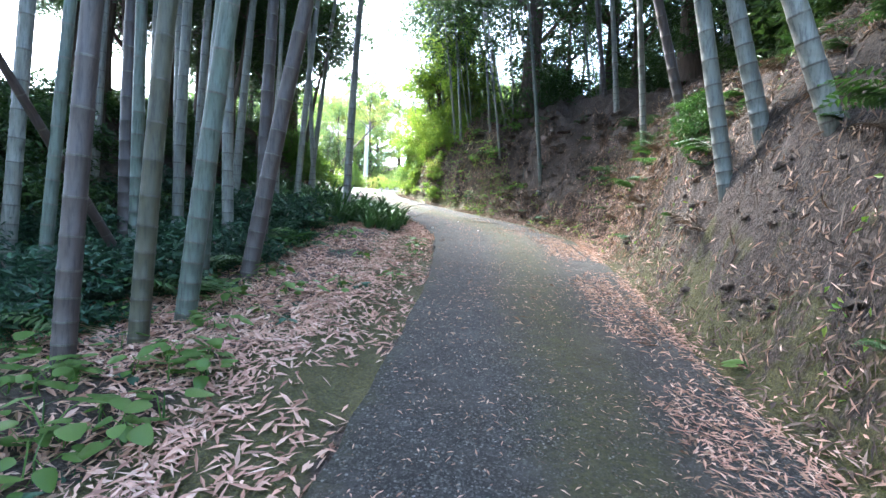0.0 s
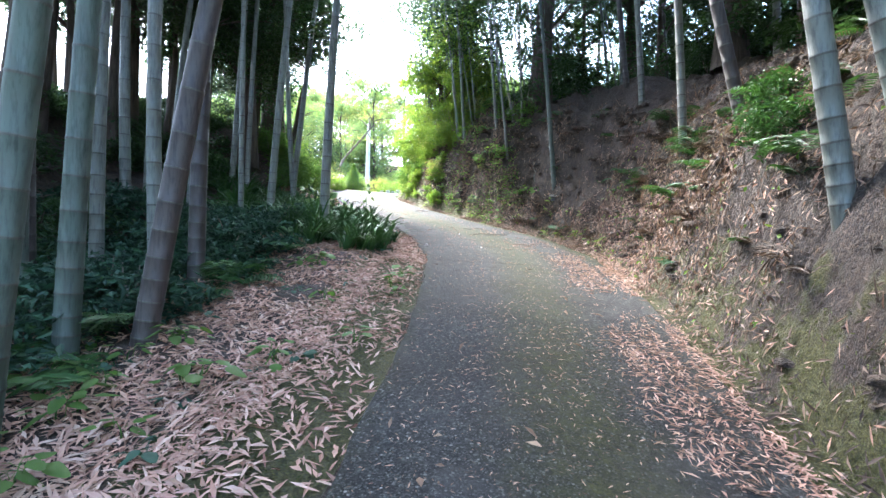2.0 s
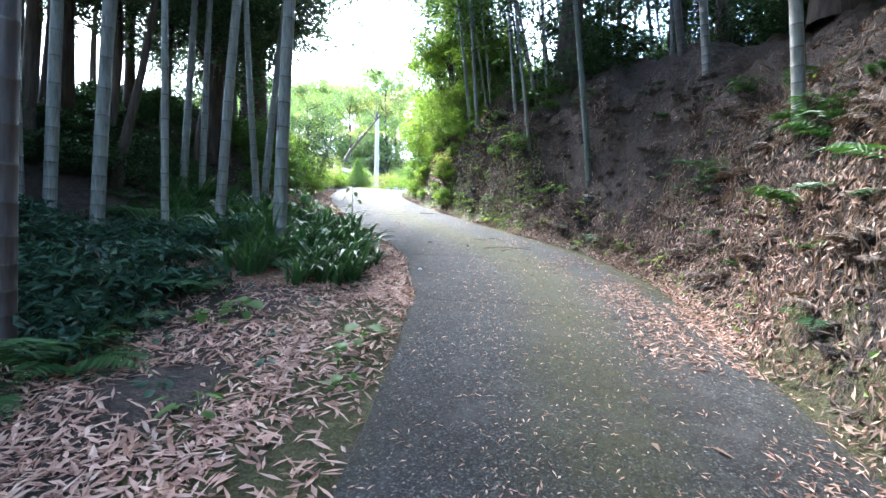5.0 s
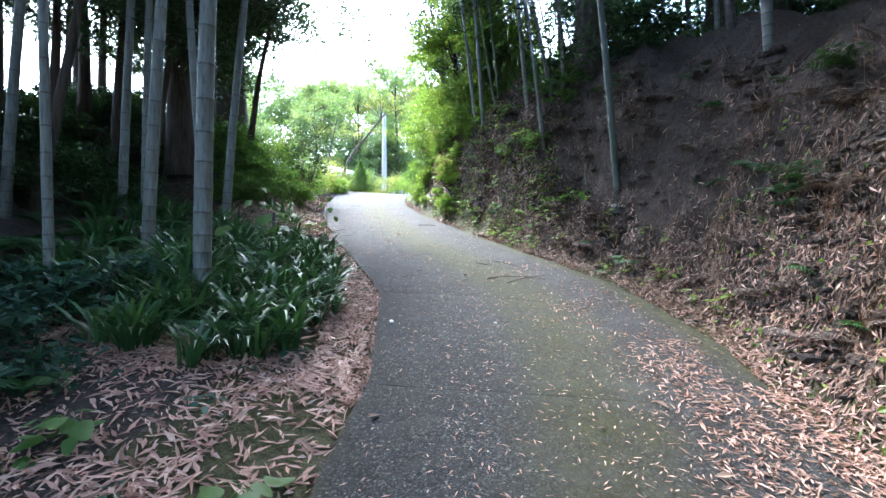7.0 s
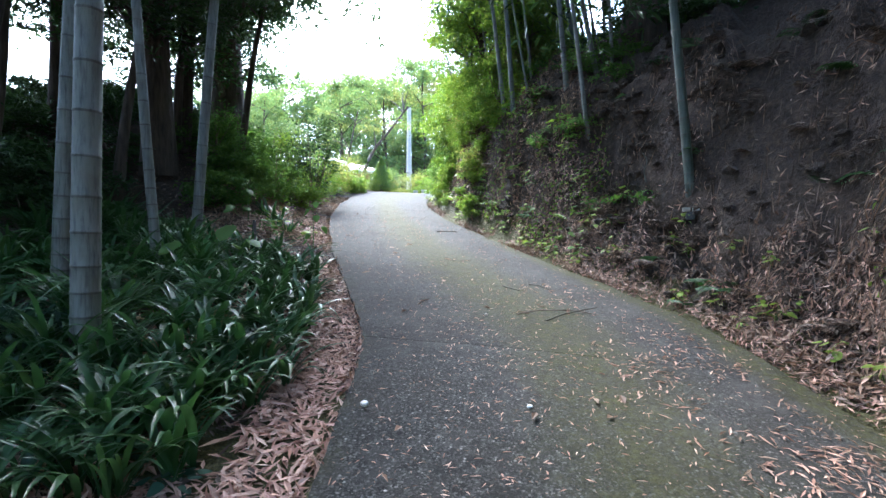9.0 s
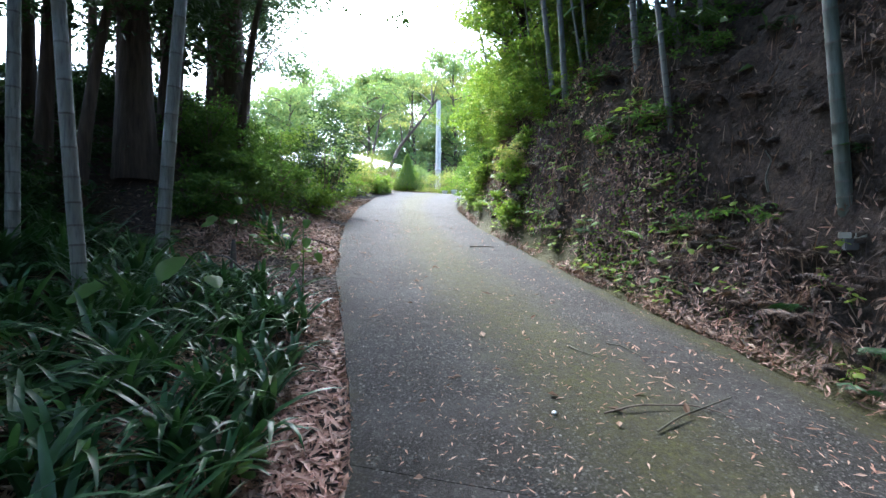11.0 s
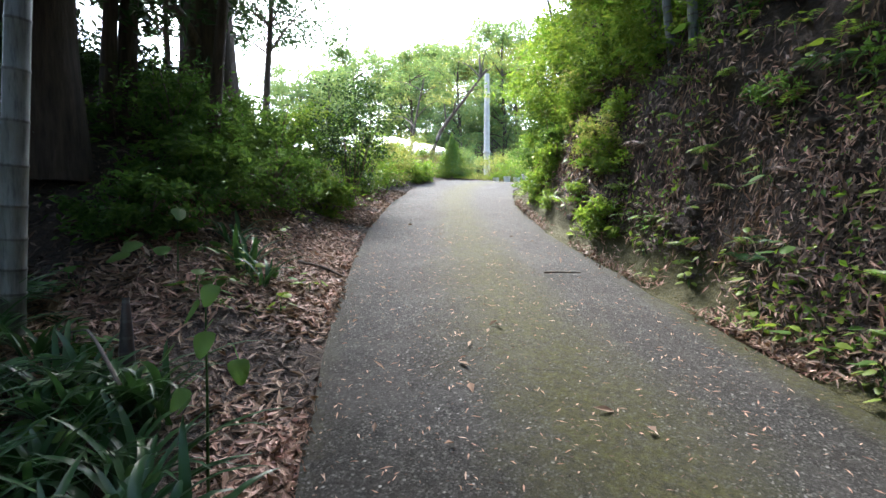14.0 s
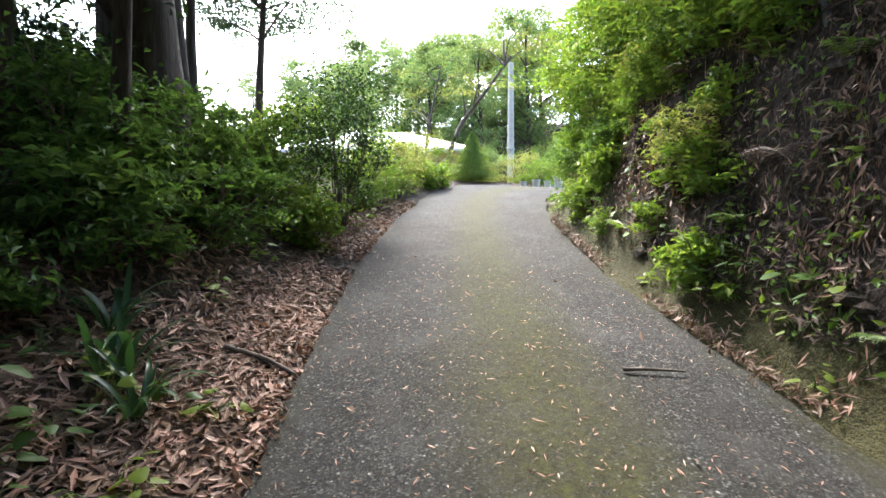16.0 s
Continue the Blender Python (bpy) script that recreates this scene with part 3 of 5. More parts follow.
# ---- trees ----
def trunk_pieces(path, r0, r1, sides=12, flare=0.0):
    t = np.linspace(0, 1, len(path))
    return tube(path, r0 * (1 - t) + r1 * t + flare * np.exp(-t * 14), sides)


def tree(name, x, y, height, r, crown, leaf, seed, label, category="tree", leaves=5200, leaf_len=0.16, limbs=9, start=0.35, lean=(0, 0), blobs=6, group="", bark=None, z=None, leaf_w=0.45):
    """A tapered trunk with limbs under a crown of clumps of leaves round their ends."""
    g = np.random.default_rng(seed)
    ob = tagged(new(name), label, category, group)
    ob.location = (x, y, (gz(x, y) if z is None else z) - 0.1)
    n = 12
    t = np.linspace(0, 1, n)
    path = np.stack([lean[0] * t * height + 0.12 * np.sin(t * 5 + seed), lean[1] * t * height + 0.1 * np.sin(t * 4 + 2 * seed), t * height], 1)
    path[:, :2] -= path[0, :2]
    pieces = [trunk_pieces(path, r, r * 0.2, 12, r * 0.35)]
    ends = [path[-1], path[-3]]
    for i in range(limbs):
        a, k = g.uniform(0, 6.3), int(n * g.uniform(start, 0.9))
        p0 = path[min(k, n - 1)]
        reach = crown[0] * g.uniform(0.5, 0.95)
        q = p0 + [math.cos(a) * reach, math.sin(a) * reach, height * g.uniform(0.02, 0.2)]
        s = np.linspace(0, 1, 6)[:, None]
        limb = p0 + (q - p0) * s + [0, 0, 0.25] * np.sin(s * 3.1)
        pieces.append(trunk_pieces(limb, r * 0.28, r * 0.05, 6))
        ends += [q, limb[3]]
    v, f = joined(pieces)
    under(new("trunk", quick_mesh("trunk", v, f, (bark or BARK,), True)), ob)
    cv, cf, off = [], [], 0
    per = leaves // len(ends)
    for i, e in enumerate(ends):
        v, f = leaf_cloud(per, np.array(crown) * g.uniform(0.3, 0.5), seed * 50 + i, leaf_len, leaf_len * leaf_w, 7, 0.5, 0.1)
        cv.append(v + e)
        cf.append(f + off)
        off += len(v)
    under(new("crown", quick_mesh("crown", np.concatenate(cv), np.concatenate(cf), (leaf,))), ob)
    return ob


# cedars and broadleaved trees along the dark bank
CEDARS = [(-7.45, 18.0, 13, .40), (-7.0, 15.6, 13, .26), (-9.6, 12.6, 12, .26), (-10.5, 9.0, 12, .28), (1.75, 17.9, 13, .33), (4.9, 19.5, 12, .28), (5.6, 13.2, 13, .3)]
for i, (x, y, h, r) in enumerate(CEDARS):
    tree("cedar_tree", x, y, h, r, (2.6, 2.6, 1.6), CANOPY, 20 + i, "tall cedar with dark furrowed bark and a shaded crown", "tree", 10000, 0.16, 20, 0.16, (0.01, 0), group="cedars on the banks")
# crowns behind the grove: three trees, then copies
def wood(spots, seed, label, group, sizes, leaf, low=0.25, spread=2.6, leaves=9000, leaf_len=0.17):
    g = np.random.default_rng(seed)
    protos = []
    for i, (x, y) in enumerate(spots):
        if i < 3:
            protos.append(tree("shade_tree", x, y, sizes[i % len(sizes)], .14, (spread, spread, spread * 0.75), leaf, seed + i, label, "tree", leaves, leaf_len, 14, low, group=group))
        else:
            t = copy_thing(protos[i % 3], pose(x, y, gz(x, y) - 0.1, 0, 0, g.uniform(0, 360)))
            k = g.uniform(0.85, 1.2)
            t.scale = (k, k, k)


wood([(-12, 14.5), (-12.6, 19), (-13, 10), (-10.5, 21.0), (-12, 5.5), (-15, 13), (-9.3, 10.8), (-15.5, 8), (-16, 18), (-14, 2), (-18, 12)], 60,
     "broadleaved tree dark against the sky", "trees behind the grove", (8.5, 9.5, 8), CANOPY, 0.5)
wood([(-9.6, 15.6), (-9.2, 19.8), (-11.6, 17.3), (-13.6, 22), (-8.9, 13.2), (-11, 14.2), (-12.5, 24.5), (-10.2, 11.4), (-15, 20), (-8.3, 11.9), (-8.2, 9.4), (-9.8, 13.9)], 120,
     "tall broadleaved tree with a high dark crown", "high trees behind the grove", (9.5, 10.5, 9), CANOPY, 0.42, 3.0, 11000, 0.15)
# (6.3, 3.0) and (6.9, 0.0) are unseen, added to shade the bank
wood([(6.0, 9.0), (7.0, 14.5), (5.2, 17.0), (3.6, 20.5), (7.5, 5.5), (8.5, 11), (9.5, 17), (6.5, 20), (2.4, 22.5), (10, 7), (4.6, 24), (6.4, 11.8), (6.3, 3.0), (6.9, 0.0), (5.6, 6.6)], 80,
     "broadleaved tree on the dark bank top", "trees on the bank top", (8, 7, 9), CANOPY, 0.15)
# unseen trees added behind and beside the start, to block light from there
wood([(-6.5, -3.0), (-8.5, 0.5), (-5.5, -7.0), (-9.5, -4.5), (-11.5, 2.5), (-7.5, -10.5), (-12, -8), (-4.5, -13), (0.5, -15.5), (4.5, -12.5), (-2.5, -19), (6.0, -8.5), (3.5, -18), (-14.5, -2), (-15, 5), (-9.5, -15), (7.5, -4.5), (-10.5, 5.2), (-7.6, 2.9)], 420,
     "unseen tree added behind the start to block side light", "trees behind the start", (9.5, 10.5, 9), CANOPY, 0.12, 3.0, 9000, 0.17)
tree("overhanging_tree", -6.5, 17.1, 5.2, .09, (2.6, 2.6, 1.3), CANOPY, 171, "slim tree whose sparse sprays hang over the lane", "tree", 3000, 0.11, 12, 0.55, (0.28, 0.02))
tree("overhanging_tree", -6.9, 14.6, 6.0, .1, (2.6, 2.6, 1.3), CANOPY, 172, "slim tree leaning out of the shaded bank", "tree", 3600, 0.11, 12, 0.5, (0.15, 0.04))
for i, (x, y, h, lean) in enumerate([(-6.9, 12.4, 6.2, (0.1, 0.02)), (-8.3, 13.6, 6.8, (0.05, 0)), (-8.6, 11.2, 7.0, (0.03, 0)), (-7.4, 16.4, 6.0, (0.12, 0.03))]):
    tree("overhanging_tree", x, y, h, .1, (2.4, 2.4, 1.2), CANOPY, 175 + i, "slim tree with a thin dark crown above the shaded bank", "tree", 4200, 0.11, 5, 0.55, lean, group="slim trees above the bank")
def drooping_tree(x, y, h, low, high, reach, shift, seed, n=22, leaves=430):
    """A slim evergreen whose sprays hang low round its trunk."""
    g = np.random.default_rng(seed)
    ob = tagged(new("drooping_tree"), "slim evergreen whose dark leafy sprays hang low", "tree", "evergreens above the bank")
    ob.location = (x, y, gz(x, y) - 0.1)
    t = np.linspace(0, 1, 10)
    path = np.stack([shift * 0.5 * t + 0.08 * np.sin(t * 5 + seed), 0.08 * np.sin(t * 4), t * h], 1)
    path[:, :2] -= path[0, :2]
    pieces, cv, cf, off = [trunk_pieces(path, 0.12, 0.03, 10, 0.04)], [], [], 0
    for i in range(n):
        a, q = g.uniform(0, 6.283), reach * g.uniform(0.15, 1) ** 0.6
        end = np.array([math.cos(a) * q + shift, math.sin(a) * q, g.uniform(low, high)])
        p0 = path[min(9, int(10 * min(0.95, (end[2] + 0.5) / h)))]
        k = np.linspace(0, 1, 6)[:, None]
        pieces.append(trunk_pieces(p0 + (end - p0) * k + [0, 0, 0.35] * np.sin(k * 3.1), 0.03, 0.006, 5))
        v, f = leaf_cloud(leaves, np.array((1.15, 1.15, 0.6)) * g.uniform(0.7, 1.15), seed * 40 + i, 0.12, 0.05, 9, 0.36, 0.25, 0.25)
        cv.append(v + end)
        cf.append(f + off)
        off += len(v)
    v, f = joined(pieces)
    under(new("trunk", quick_mesh("trunk", v, f, (BARK,), True)), ob)
    under(new("crown", quick_mesh("crown", np.concatenate(cv), np.concatenate(cf), (CANOPY,))), ob)


for i, (x, y, low, high, reach, shift) in enumerate([(-7.4, 16.6, 2.3, 5.5, 1.9, 1.7), (-7.9, 14.8, 2.5, 5.5, 2.3, 0.6), (-9.3, 13.1, 2.6, 5.5, 2.2, 0.0), (-9.0, 10.8, 3.2, 6.0, 2.3, 0.2)]):
    drooping_tree(x, y, 8.0, low, high, reach, shift, 480 + i)
# leaning trees added on the bank's top, crowns out of view, to shade it
for i, (x, y, h, lean) in enumerate([(6.4, 1.6, 8.0, (-.38, .03)), (6.6, 3.8, 8.0, (-.4, .03)), (6.8, 6.0, 8.5, (-.42, .03)), (6.9, 8.2, 8.5, (-.44, 0)), (7.0, 10.4, 8.5, (-.45, 0))]):
    tree("shade_tree", x, y, h, .15, (3.0, 3.0, 1.6), CANOPY, 520 + i, "added leaning tree, its crown out of view, shading the bank", "tree", 14000, 0.19, 20, 0.5, lean, group="trees leaning over the lane")
# four unseen trees added near the start, to darken the bank below them
for i, (x, y, h) in enumerate([(5.4, 1.6, 8.5), (5.2, 4.3, 8.0), (5.6, -2.2, 9.0), (4.6, -5.0, 9.0)]):
    tree("shade_tree", x, y, h, .14, (2.6, 2.6, 1.7), CANOPY, 190 + i, "unseen broadleaved tree added to shade the bank's top", "tree", 8000, 0.17, 5, 0.5, group="trees shading the bank")
wood([(-2.2, 21.6), (-2.6, 23.6), (-0.9, 20.4), (-3.0, 25.4), (-1.2, 24.6), (-0.6, 22.4)], 100,
     "young bright green tree leaning over the lane", "young trees on the bank", (4.6, 4.0, 5.0), LIME, 0.12, 1.6, 9000, 0.12)


# ---- shrubs ----
def shrub(name, x, y, radii, leaf, seed, label, stems=7, leaves=2600, leaf_len=0.09, leaf_w=0.5, z=None, group="", lift=0.55, clumps=22):
    g = np.random.default_rng(seed)
    ob = tagged(new(name), label, "shrub", group)
    ob.location = (x, y, (gz(x, y) if z is None else z) - 0.04)
    rx, ry, rz = radii
    for i in range(stems):
        a, q = g.uniform(0, 6.3), g.uniform(0.2, 0.75)
        s = np.linspace(0, 1, 6)[:, None]
        end = np.array([math.cos(a) * rx * q, math.sin(a) * ry * q, rz * g.uniform(1.0, 1.7)])
        v, f = trunk_pieces(end * s + [0.04, 0.03, 0] * np.sin(s * 4 + i), 0.018, 0.005, 5)
        under(new("stem", quick_mesh("stem", v, f, (TWIG,), True)), ob)
    v, f = leaf_cloud(leaves, np.array(radii), seed, leaf_len, leaf_len * leaf_w, clumps, 0.38, 0.25)
    under(new("foliage", quick_mesh("foliage", v + [0, 0, rz * (lift + 0.5)], f, (leaf,))), ob)
    return ob


# left side, beyond the clump of strap-leaved plants
shrub("evergreen_shrub", -6.7, 20.6, (0.95, 0.9, 1.15), CANOPY, 1, "dark upright evergreen shrub with thin bare stems", 14, 5200, 0.07, 0.5, None, "", 0.85, 30)
for i, (x, y, r, h, m) in enumerate([(-6.2, 17.9, .8, .55, BROAD), (-7.0, 18.9, .9, .8, BROAD), (-5.9, 16.6, .6, .4, BROAD), (-6.9, 16.9, .9, .7, BROAD), (-7.4, 19.7, .9, .9, LIME), (-6.3, 19.3, .5, .4, LIME), (-7.9, 21.2, .9, .9, LIME),
                                     (-7.6, 22.4, .7, .7, LIME), (-8.1, 23.4, .8, .8, LIME), (-8.2, 24.6, .7, .65, GOLD), (-8.6, 25.6, .8, .7, GOLD), (-8.0, 26.0, .5, .45, LIME), (-9.3, 24.0, 1.0, 1.0, FAR_LEAF), (-5.7, 15.6, .5, .35, BROAD)]):
    shrub("leafy_shrub", x, y, (r, r, h), m, 10 + i, "leafy green shrub beside the lane" if m in (BROAD, CANOPY) else "yellow-green shrub in the open light beside the lane", 7, 2400, 0.085, 0.5, None, "shrubs along the lane", 0.3)
# right side: bright foliage hanging over the bank
g = np.random.default_rng(9)
for i in range(22):
    y = 19.4 + 7.2 * (i / 22) + g.uniform(-.2, .2)
    x = float(right_edge(y)) + g.uniform(0.75, 2.4)
    h = g.uniform(0.6, 1.15)
    shrub("bright_shrub", x, y, (0.85, 0.85, h), (LIME, LIME, GOLD, LIME, BROAD)[i % 5], 40 + i, "bright yellow-green shrub leaning over the bank", 6, 3000, 0.10, 0.36, None, "shrubs over the bank", 0.25)

for i in range(20):
    y = 19.6 + 6.6 * (i / 20) + g.uniform(-.15, .15)
    x = float(right_edge(y)) + g.uniform(0.7, 1.2)
    shrub("bright_shrub", x, y, (0.42, 0.42, g.uniform(0.25, 0.45)), (LIME, GOLD, LIME, BROAD)[i % 4], 640 + i, "low bright green shrub at the foot of the bank", 4, 1500, 0.075, 0.4, None, "low shrubs on the bank", 0.2)

# dark undergrowth over the banks' tops
def thicket(spots, seed, label, group, leaf, radii, leaves=2200, leaf_len=0.13):
    g = np.random.default_rng(seed)
    protos = []
    for i, (x, y) in enumerate(spots):
        if i < 3:
            protos.append(shrub("undergrowth", x, y, radii, leaf, seed + i, label, 2, leaves, leaf_len, 0.4, None, group, 0.1))
        else:
            t = copy_thing(protos[i % 3], pose(x, y, gz(x, y) - 0.05, 0, 0, g.uniform(0, 360)))
            k = g.uniform(0.7, 1.3)
            t.scale = (k, k, k)


g = np.random.default_rng(77)
thicket([(float(left_edge(y)) - d, y) for y, d in zip(g.uniform(0, 19, 70), g.uniform(6.0, 10.5, 70))], 700, "dark leafy undergrowth on the bank behind the bamboo", "undergrowth", CANOPY, (1.1, 1.1, 0.42))
thicket([(float(left_edge(y)) - d, y) for y, d in zip(g.uniform(12.5, 19.5, 34), g.uniform(4.2, 7.2, 34))], 710, "dark leafy undergrowth under the cedars", "undergrowth", CANOPY, (0.8, 0.8, 0.4), 1700, 0.1)
thicket([(float(left_edge(y)) - d, y) for y, d in zip(g.uniform(0.5, 10.5, 60), g.uniform(2.7, 6.0, 60))], 720, "low dark undergrowth between the bamboo", "undergrowth", IVY, (0.7, 0.7, 0.3), 1500, 0.1)
thicket([(float(right_edge(y)) + d, y) for y, d in zip(g.uniform(2, 25, 70), g.uniform(3.4, 9.0, 70))], 740, "dark leafy undergrowth on the bank top", "undergrowth", CANOPY, (1.1, 1.1, 0.8))
thicket([(3.62, 7.35), (3.8, 7.6), (3.5, 7.0)], 760, "feathery green shrub on the slope", "slope shrub", FERN_M, (0.34, 0.34, 0.26), 1100, 0.07)
thicket([(float(left_edge(y)) - d / float(np.interp(y, YY, CL_T)), y) for y, d in zip(g.uniform(16.2, 20.6, 22), g.uniform(1.8, 3.3, 22))], 780, "broad-leaved green bush on the slope beside the lane", "slope bushes", BROAD, (0.6, 0.6, 0.42), 950, 0.12)

# ---- strap-leaved clump, ferns, seedlings ----
def strap_mesh(seed, n=22, length=0.55, width=0.03):
    g = np.random.default_rng(seed)
    vs, fs, off = [], [], 0
    for i in range(n):
        a, L, w = g.uniform(0, 6.3), length * g.uniform(0.6, 1.2), width * g.uniform(0.7, 1.2)
        out, arch = g.uniform(0.35, 0.9), g.uniform(0.5, 1.6)
        t = np.linspace(0, 1, 7)
        r = out * L * t ** 1.3
        z = L * (t - 0.42 * arch * t ** 2.6)
        d, s = np.array([math.cos(a), math.sin(a)]), np.array([-math.sin(a), math.cos(a)])
        wid = w * np.sin(np.clip(t * 0.9 + 0.12, 0, 1) * np.pi) ** 0.7
        c = np.stack([d[0] * (r + 0.03), d[1] * (r + 0.03), z], 1) + [g.uniform(-.05, .05), g.uniform(-.05, .05), 0]
        l = c + np.stack([s[0] * wid, s[1] * wid, wid * 0.35], 1)
        rr = c - np.stack([s[0] * wid, s[1] * wid, -wid * 0.35], 1)
        v = np.stack([l, c, rr], 1).reshape(-1, 3)
        vs.append(v)
        fs.append(grid_faces(7, 3) + off)
        off += len(v)
    return quick_mesh("strap_leaves", np.concatenate(vs), np.concatenate(fs), (STRAP,), True)


def fern_mesh(seed, n=7, length=0.5, leaf=None):
    g = np.random.default_rng(seed)
    cs, al, ac, up, ln, wd = [], [], [], [], [], []
    for i in range(n):
        a, L = g.uniform(0, 6.3), length * g.uniform(0.7, 1.2)
        d = np.array([math.cos(a), math.sin(a), 0])
        s = np.array([-math.sin(a), math.cos(a), 0])
        for t in np.linspace(0.15, 1, 13):
            p = d * L * t * 0.85 + np.array([0, 0, L * (0.9 * t - 0.75 * t * t)])
            for sg in (-1, 1):
                k = L * 0.3 * math.sin(min(1, t * 0.9 + 0.15) * math.pi) + 0.02
                h = s * sg + d * 0.35 + np.array([0, 0, -0.15])
                cs.append(p + h * k / 2)
                al.append(h)
                up.append(np.array([0, 0, 1]) + d * 0.3 + g.normal(size=3) * 0.1)
                ln.append(k)
                wd.append(L * 0.055)
    h, c, u = frames_from(np.array(up), np.array(al))
    v, f = blades(np.array(cs), h, c, u, np.array(ln), np.array(wd), 0.1, 0.1)
    return quick_mesh("fern_fronds", v, f, (leaf or FERN_M,))


def heart_leaf(leaf):
    """One rounded leaf on its stalk, unit size: the blade along +x, the stalk running back and down."""
    ang = np.linspace(0, 2 * np.pi, 13)[:-1]
    rim = np.stack([np.cos(ang) * (0.66 + 0.22 * np.cos(ang)) + 0.45, np.sin(ang) * (0.50 - 0.14 * np.cos(ang)), -0.10 * np.abs(np.sin(ang)) - 0.06 * np.cos(ang) ** 2], 1)
    back = [[0, 0.03, 0], [0, -0.03, 0], [-0.8, 0.035, -0.5], [-0.8, -0.035, -0.5], [-1.3, 0.04, -1.6], [-1.3, -0.04, -1.6]]
    v = np.concatenate([rim, [[0.4, 0, 0.03]], back])
    k = np.arange(12)
    f = np.concatenate([np.stack([k, (k + 1) % 12, np.full(12, 12)], 1), [[12, 13, 14], [13, 15, 16], [13, 16, 14], [15, 17, 18], [15, 18, 16]]])
    return quick_mesh("leaf", v, f, (leaf,), True)


HEARTS = {}


def leafy_plant(name, seed, label, group, n=9, size=0.12, height=0.25, leaf=None, spec=()):
    """A low plant of rounded leaves, each its own piece with its stalk, round a short crown."""
    g = np.random.default_rng(seed)
    leaf = leaf or BROAD
    if leaf.name not in HEARTS:
        HEARTS[leaf.name] = heart_leaf(leaf)
    tall = max([q[2] for q in spec], default=height * 0.6)
    v, f = tube([[0, 0, -0.06], [0.01, 0, tall * 0.5], [0, 0.01, tall * 0.95]], [0.008, 0.006, 0.003], 6)
    ob = tagged(new(name, quick_mesh("stem", v, f, (FERN_M,), True)), label, "plant", group)
    if not spec:
        for i in range(n):
            a, s = g.uniform(0, 360), size * g.uniform(0.6, 1.2)
            r, z = g.uniform(0.3, 1.0) * size * 1.8, height * g.uniform(0.3, 1.1)
            spec = (*spec, (math.cos(radians(a)) * r, math.sin(radians(a)) * r, z, s, a, g.uniform(-5, 40)))
    for dx, dy, dz, s, a, tilt in spec:
        l = under(new("leaf", HEARTS[leaf.name]), ob)
        l.location, l.rotation_euler, l.scale = (dx, dy, dz), (radians(g.uniform(-15, 15)), radians(tilt), radians(a)), (s, s, s)
    return ob


def plant_kind(name, mesh, label, group):
    ob = tagged(new(name, mesh), label, "plant", group)
    return ob


def scatter(proto, spots, seed, smin=0.75, smax=1.25):
    """Copies of some plants at the spots; the first of each kind is moved, not copied."""
    g = np.random.default_rng(seed)
    used = set()
    for i, (x, y) in enumerate(spots):
        k = int(g.integers(0, len(proto)))
        s = g.uniform(smin, smax)
        m = pose(x, y, gz(x, y) - 0.01, g.uniform(-9, 9), g.uniform(-9, 9), g.uniform(0, 360))
        if k in used:
            ob = copy_thing(proto[k], m)
        else:
            ob = proto[k]
            ob.matrix_basis = m
            used.add(k)
        ob.scale = (s, s, s)
    for k, ob in enumerate(proto):
        if k not in used:
            for o in (*ob.children_recursive, ob):
                bpy.data.objects.remove(o)


def spots_left(n, y0, y1, d0, d1, seed):
    g = np.random.default_rng(seed)
    y = g.uniform(y0, y1, n)
    return [(float(left_edge(a)) - d / float(np.interp(a, YY, CL_T)), a) for a, d in zip(y, g.uniform(d0, d1, n))]


def spots_right(n, y0, y1, d0, d1, seed):
    g = np.random.default_rng(seed)
    y = g.uniform(y0, y1, n)
    return [(float(right_edge(a)) + d / float(np.interp(a, YY, CR_T)), a) for a, d in zip(y, g.uniform(d0, d1, n))]


# small bushes that cling to the steep bank
thicket(spots_right(24, 18.6, 22.6, 0.25, 1.0, 881), 820, "low bright green bush at the foot of the bank", "bushes on the bank's foot", LIME, (0.36, 0.36, 0.24), 700, 0.085)
thicket(spots_right(20, 15.8, 19.5, 0.7, 2.3, 882), 830, "thin leafy creeper clinging to the earth bank", "creepers on the bank", BROAD, (0.4, 0.4, 0.16), 330, 0.085)


def blade_mesh(seed, length, width):
    g = np.random.default_rng(seed)
    t = np.linspace(0, 1, 8)
    out, arch = g.uniform(0.35, 0.9), g.uniform(0.5, 1.6)
    r, z = out * length * t ** 1.3, length * (t - 0.42 * arch * t ** 2.6)
    wid = width * np.sin(np.clip(t * 0.9 + 0.12, 0, 1) * np.pi) ** 0.7
    c = np.stack([r, 0.06 * length * np.sin(t * 3 + seed), z], 1)
    v = np.stack([c + np.stack([0 * t, wid, wid * 0.35], 1), c, c + np.stack([0 * t, -wid, wid * 0.35], 1)], 1).reshape(-1, 3)
    return quick_mesh("blade", v, grid_faces(8, 3), (STRAP,), True)


BLADES = [blade_mesh(60 + i, 0.38 + 0.05 * (i % 5), 0.017) for i in range(8)]


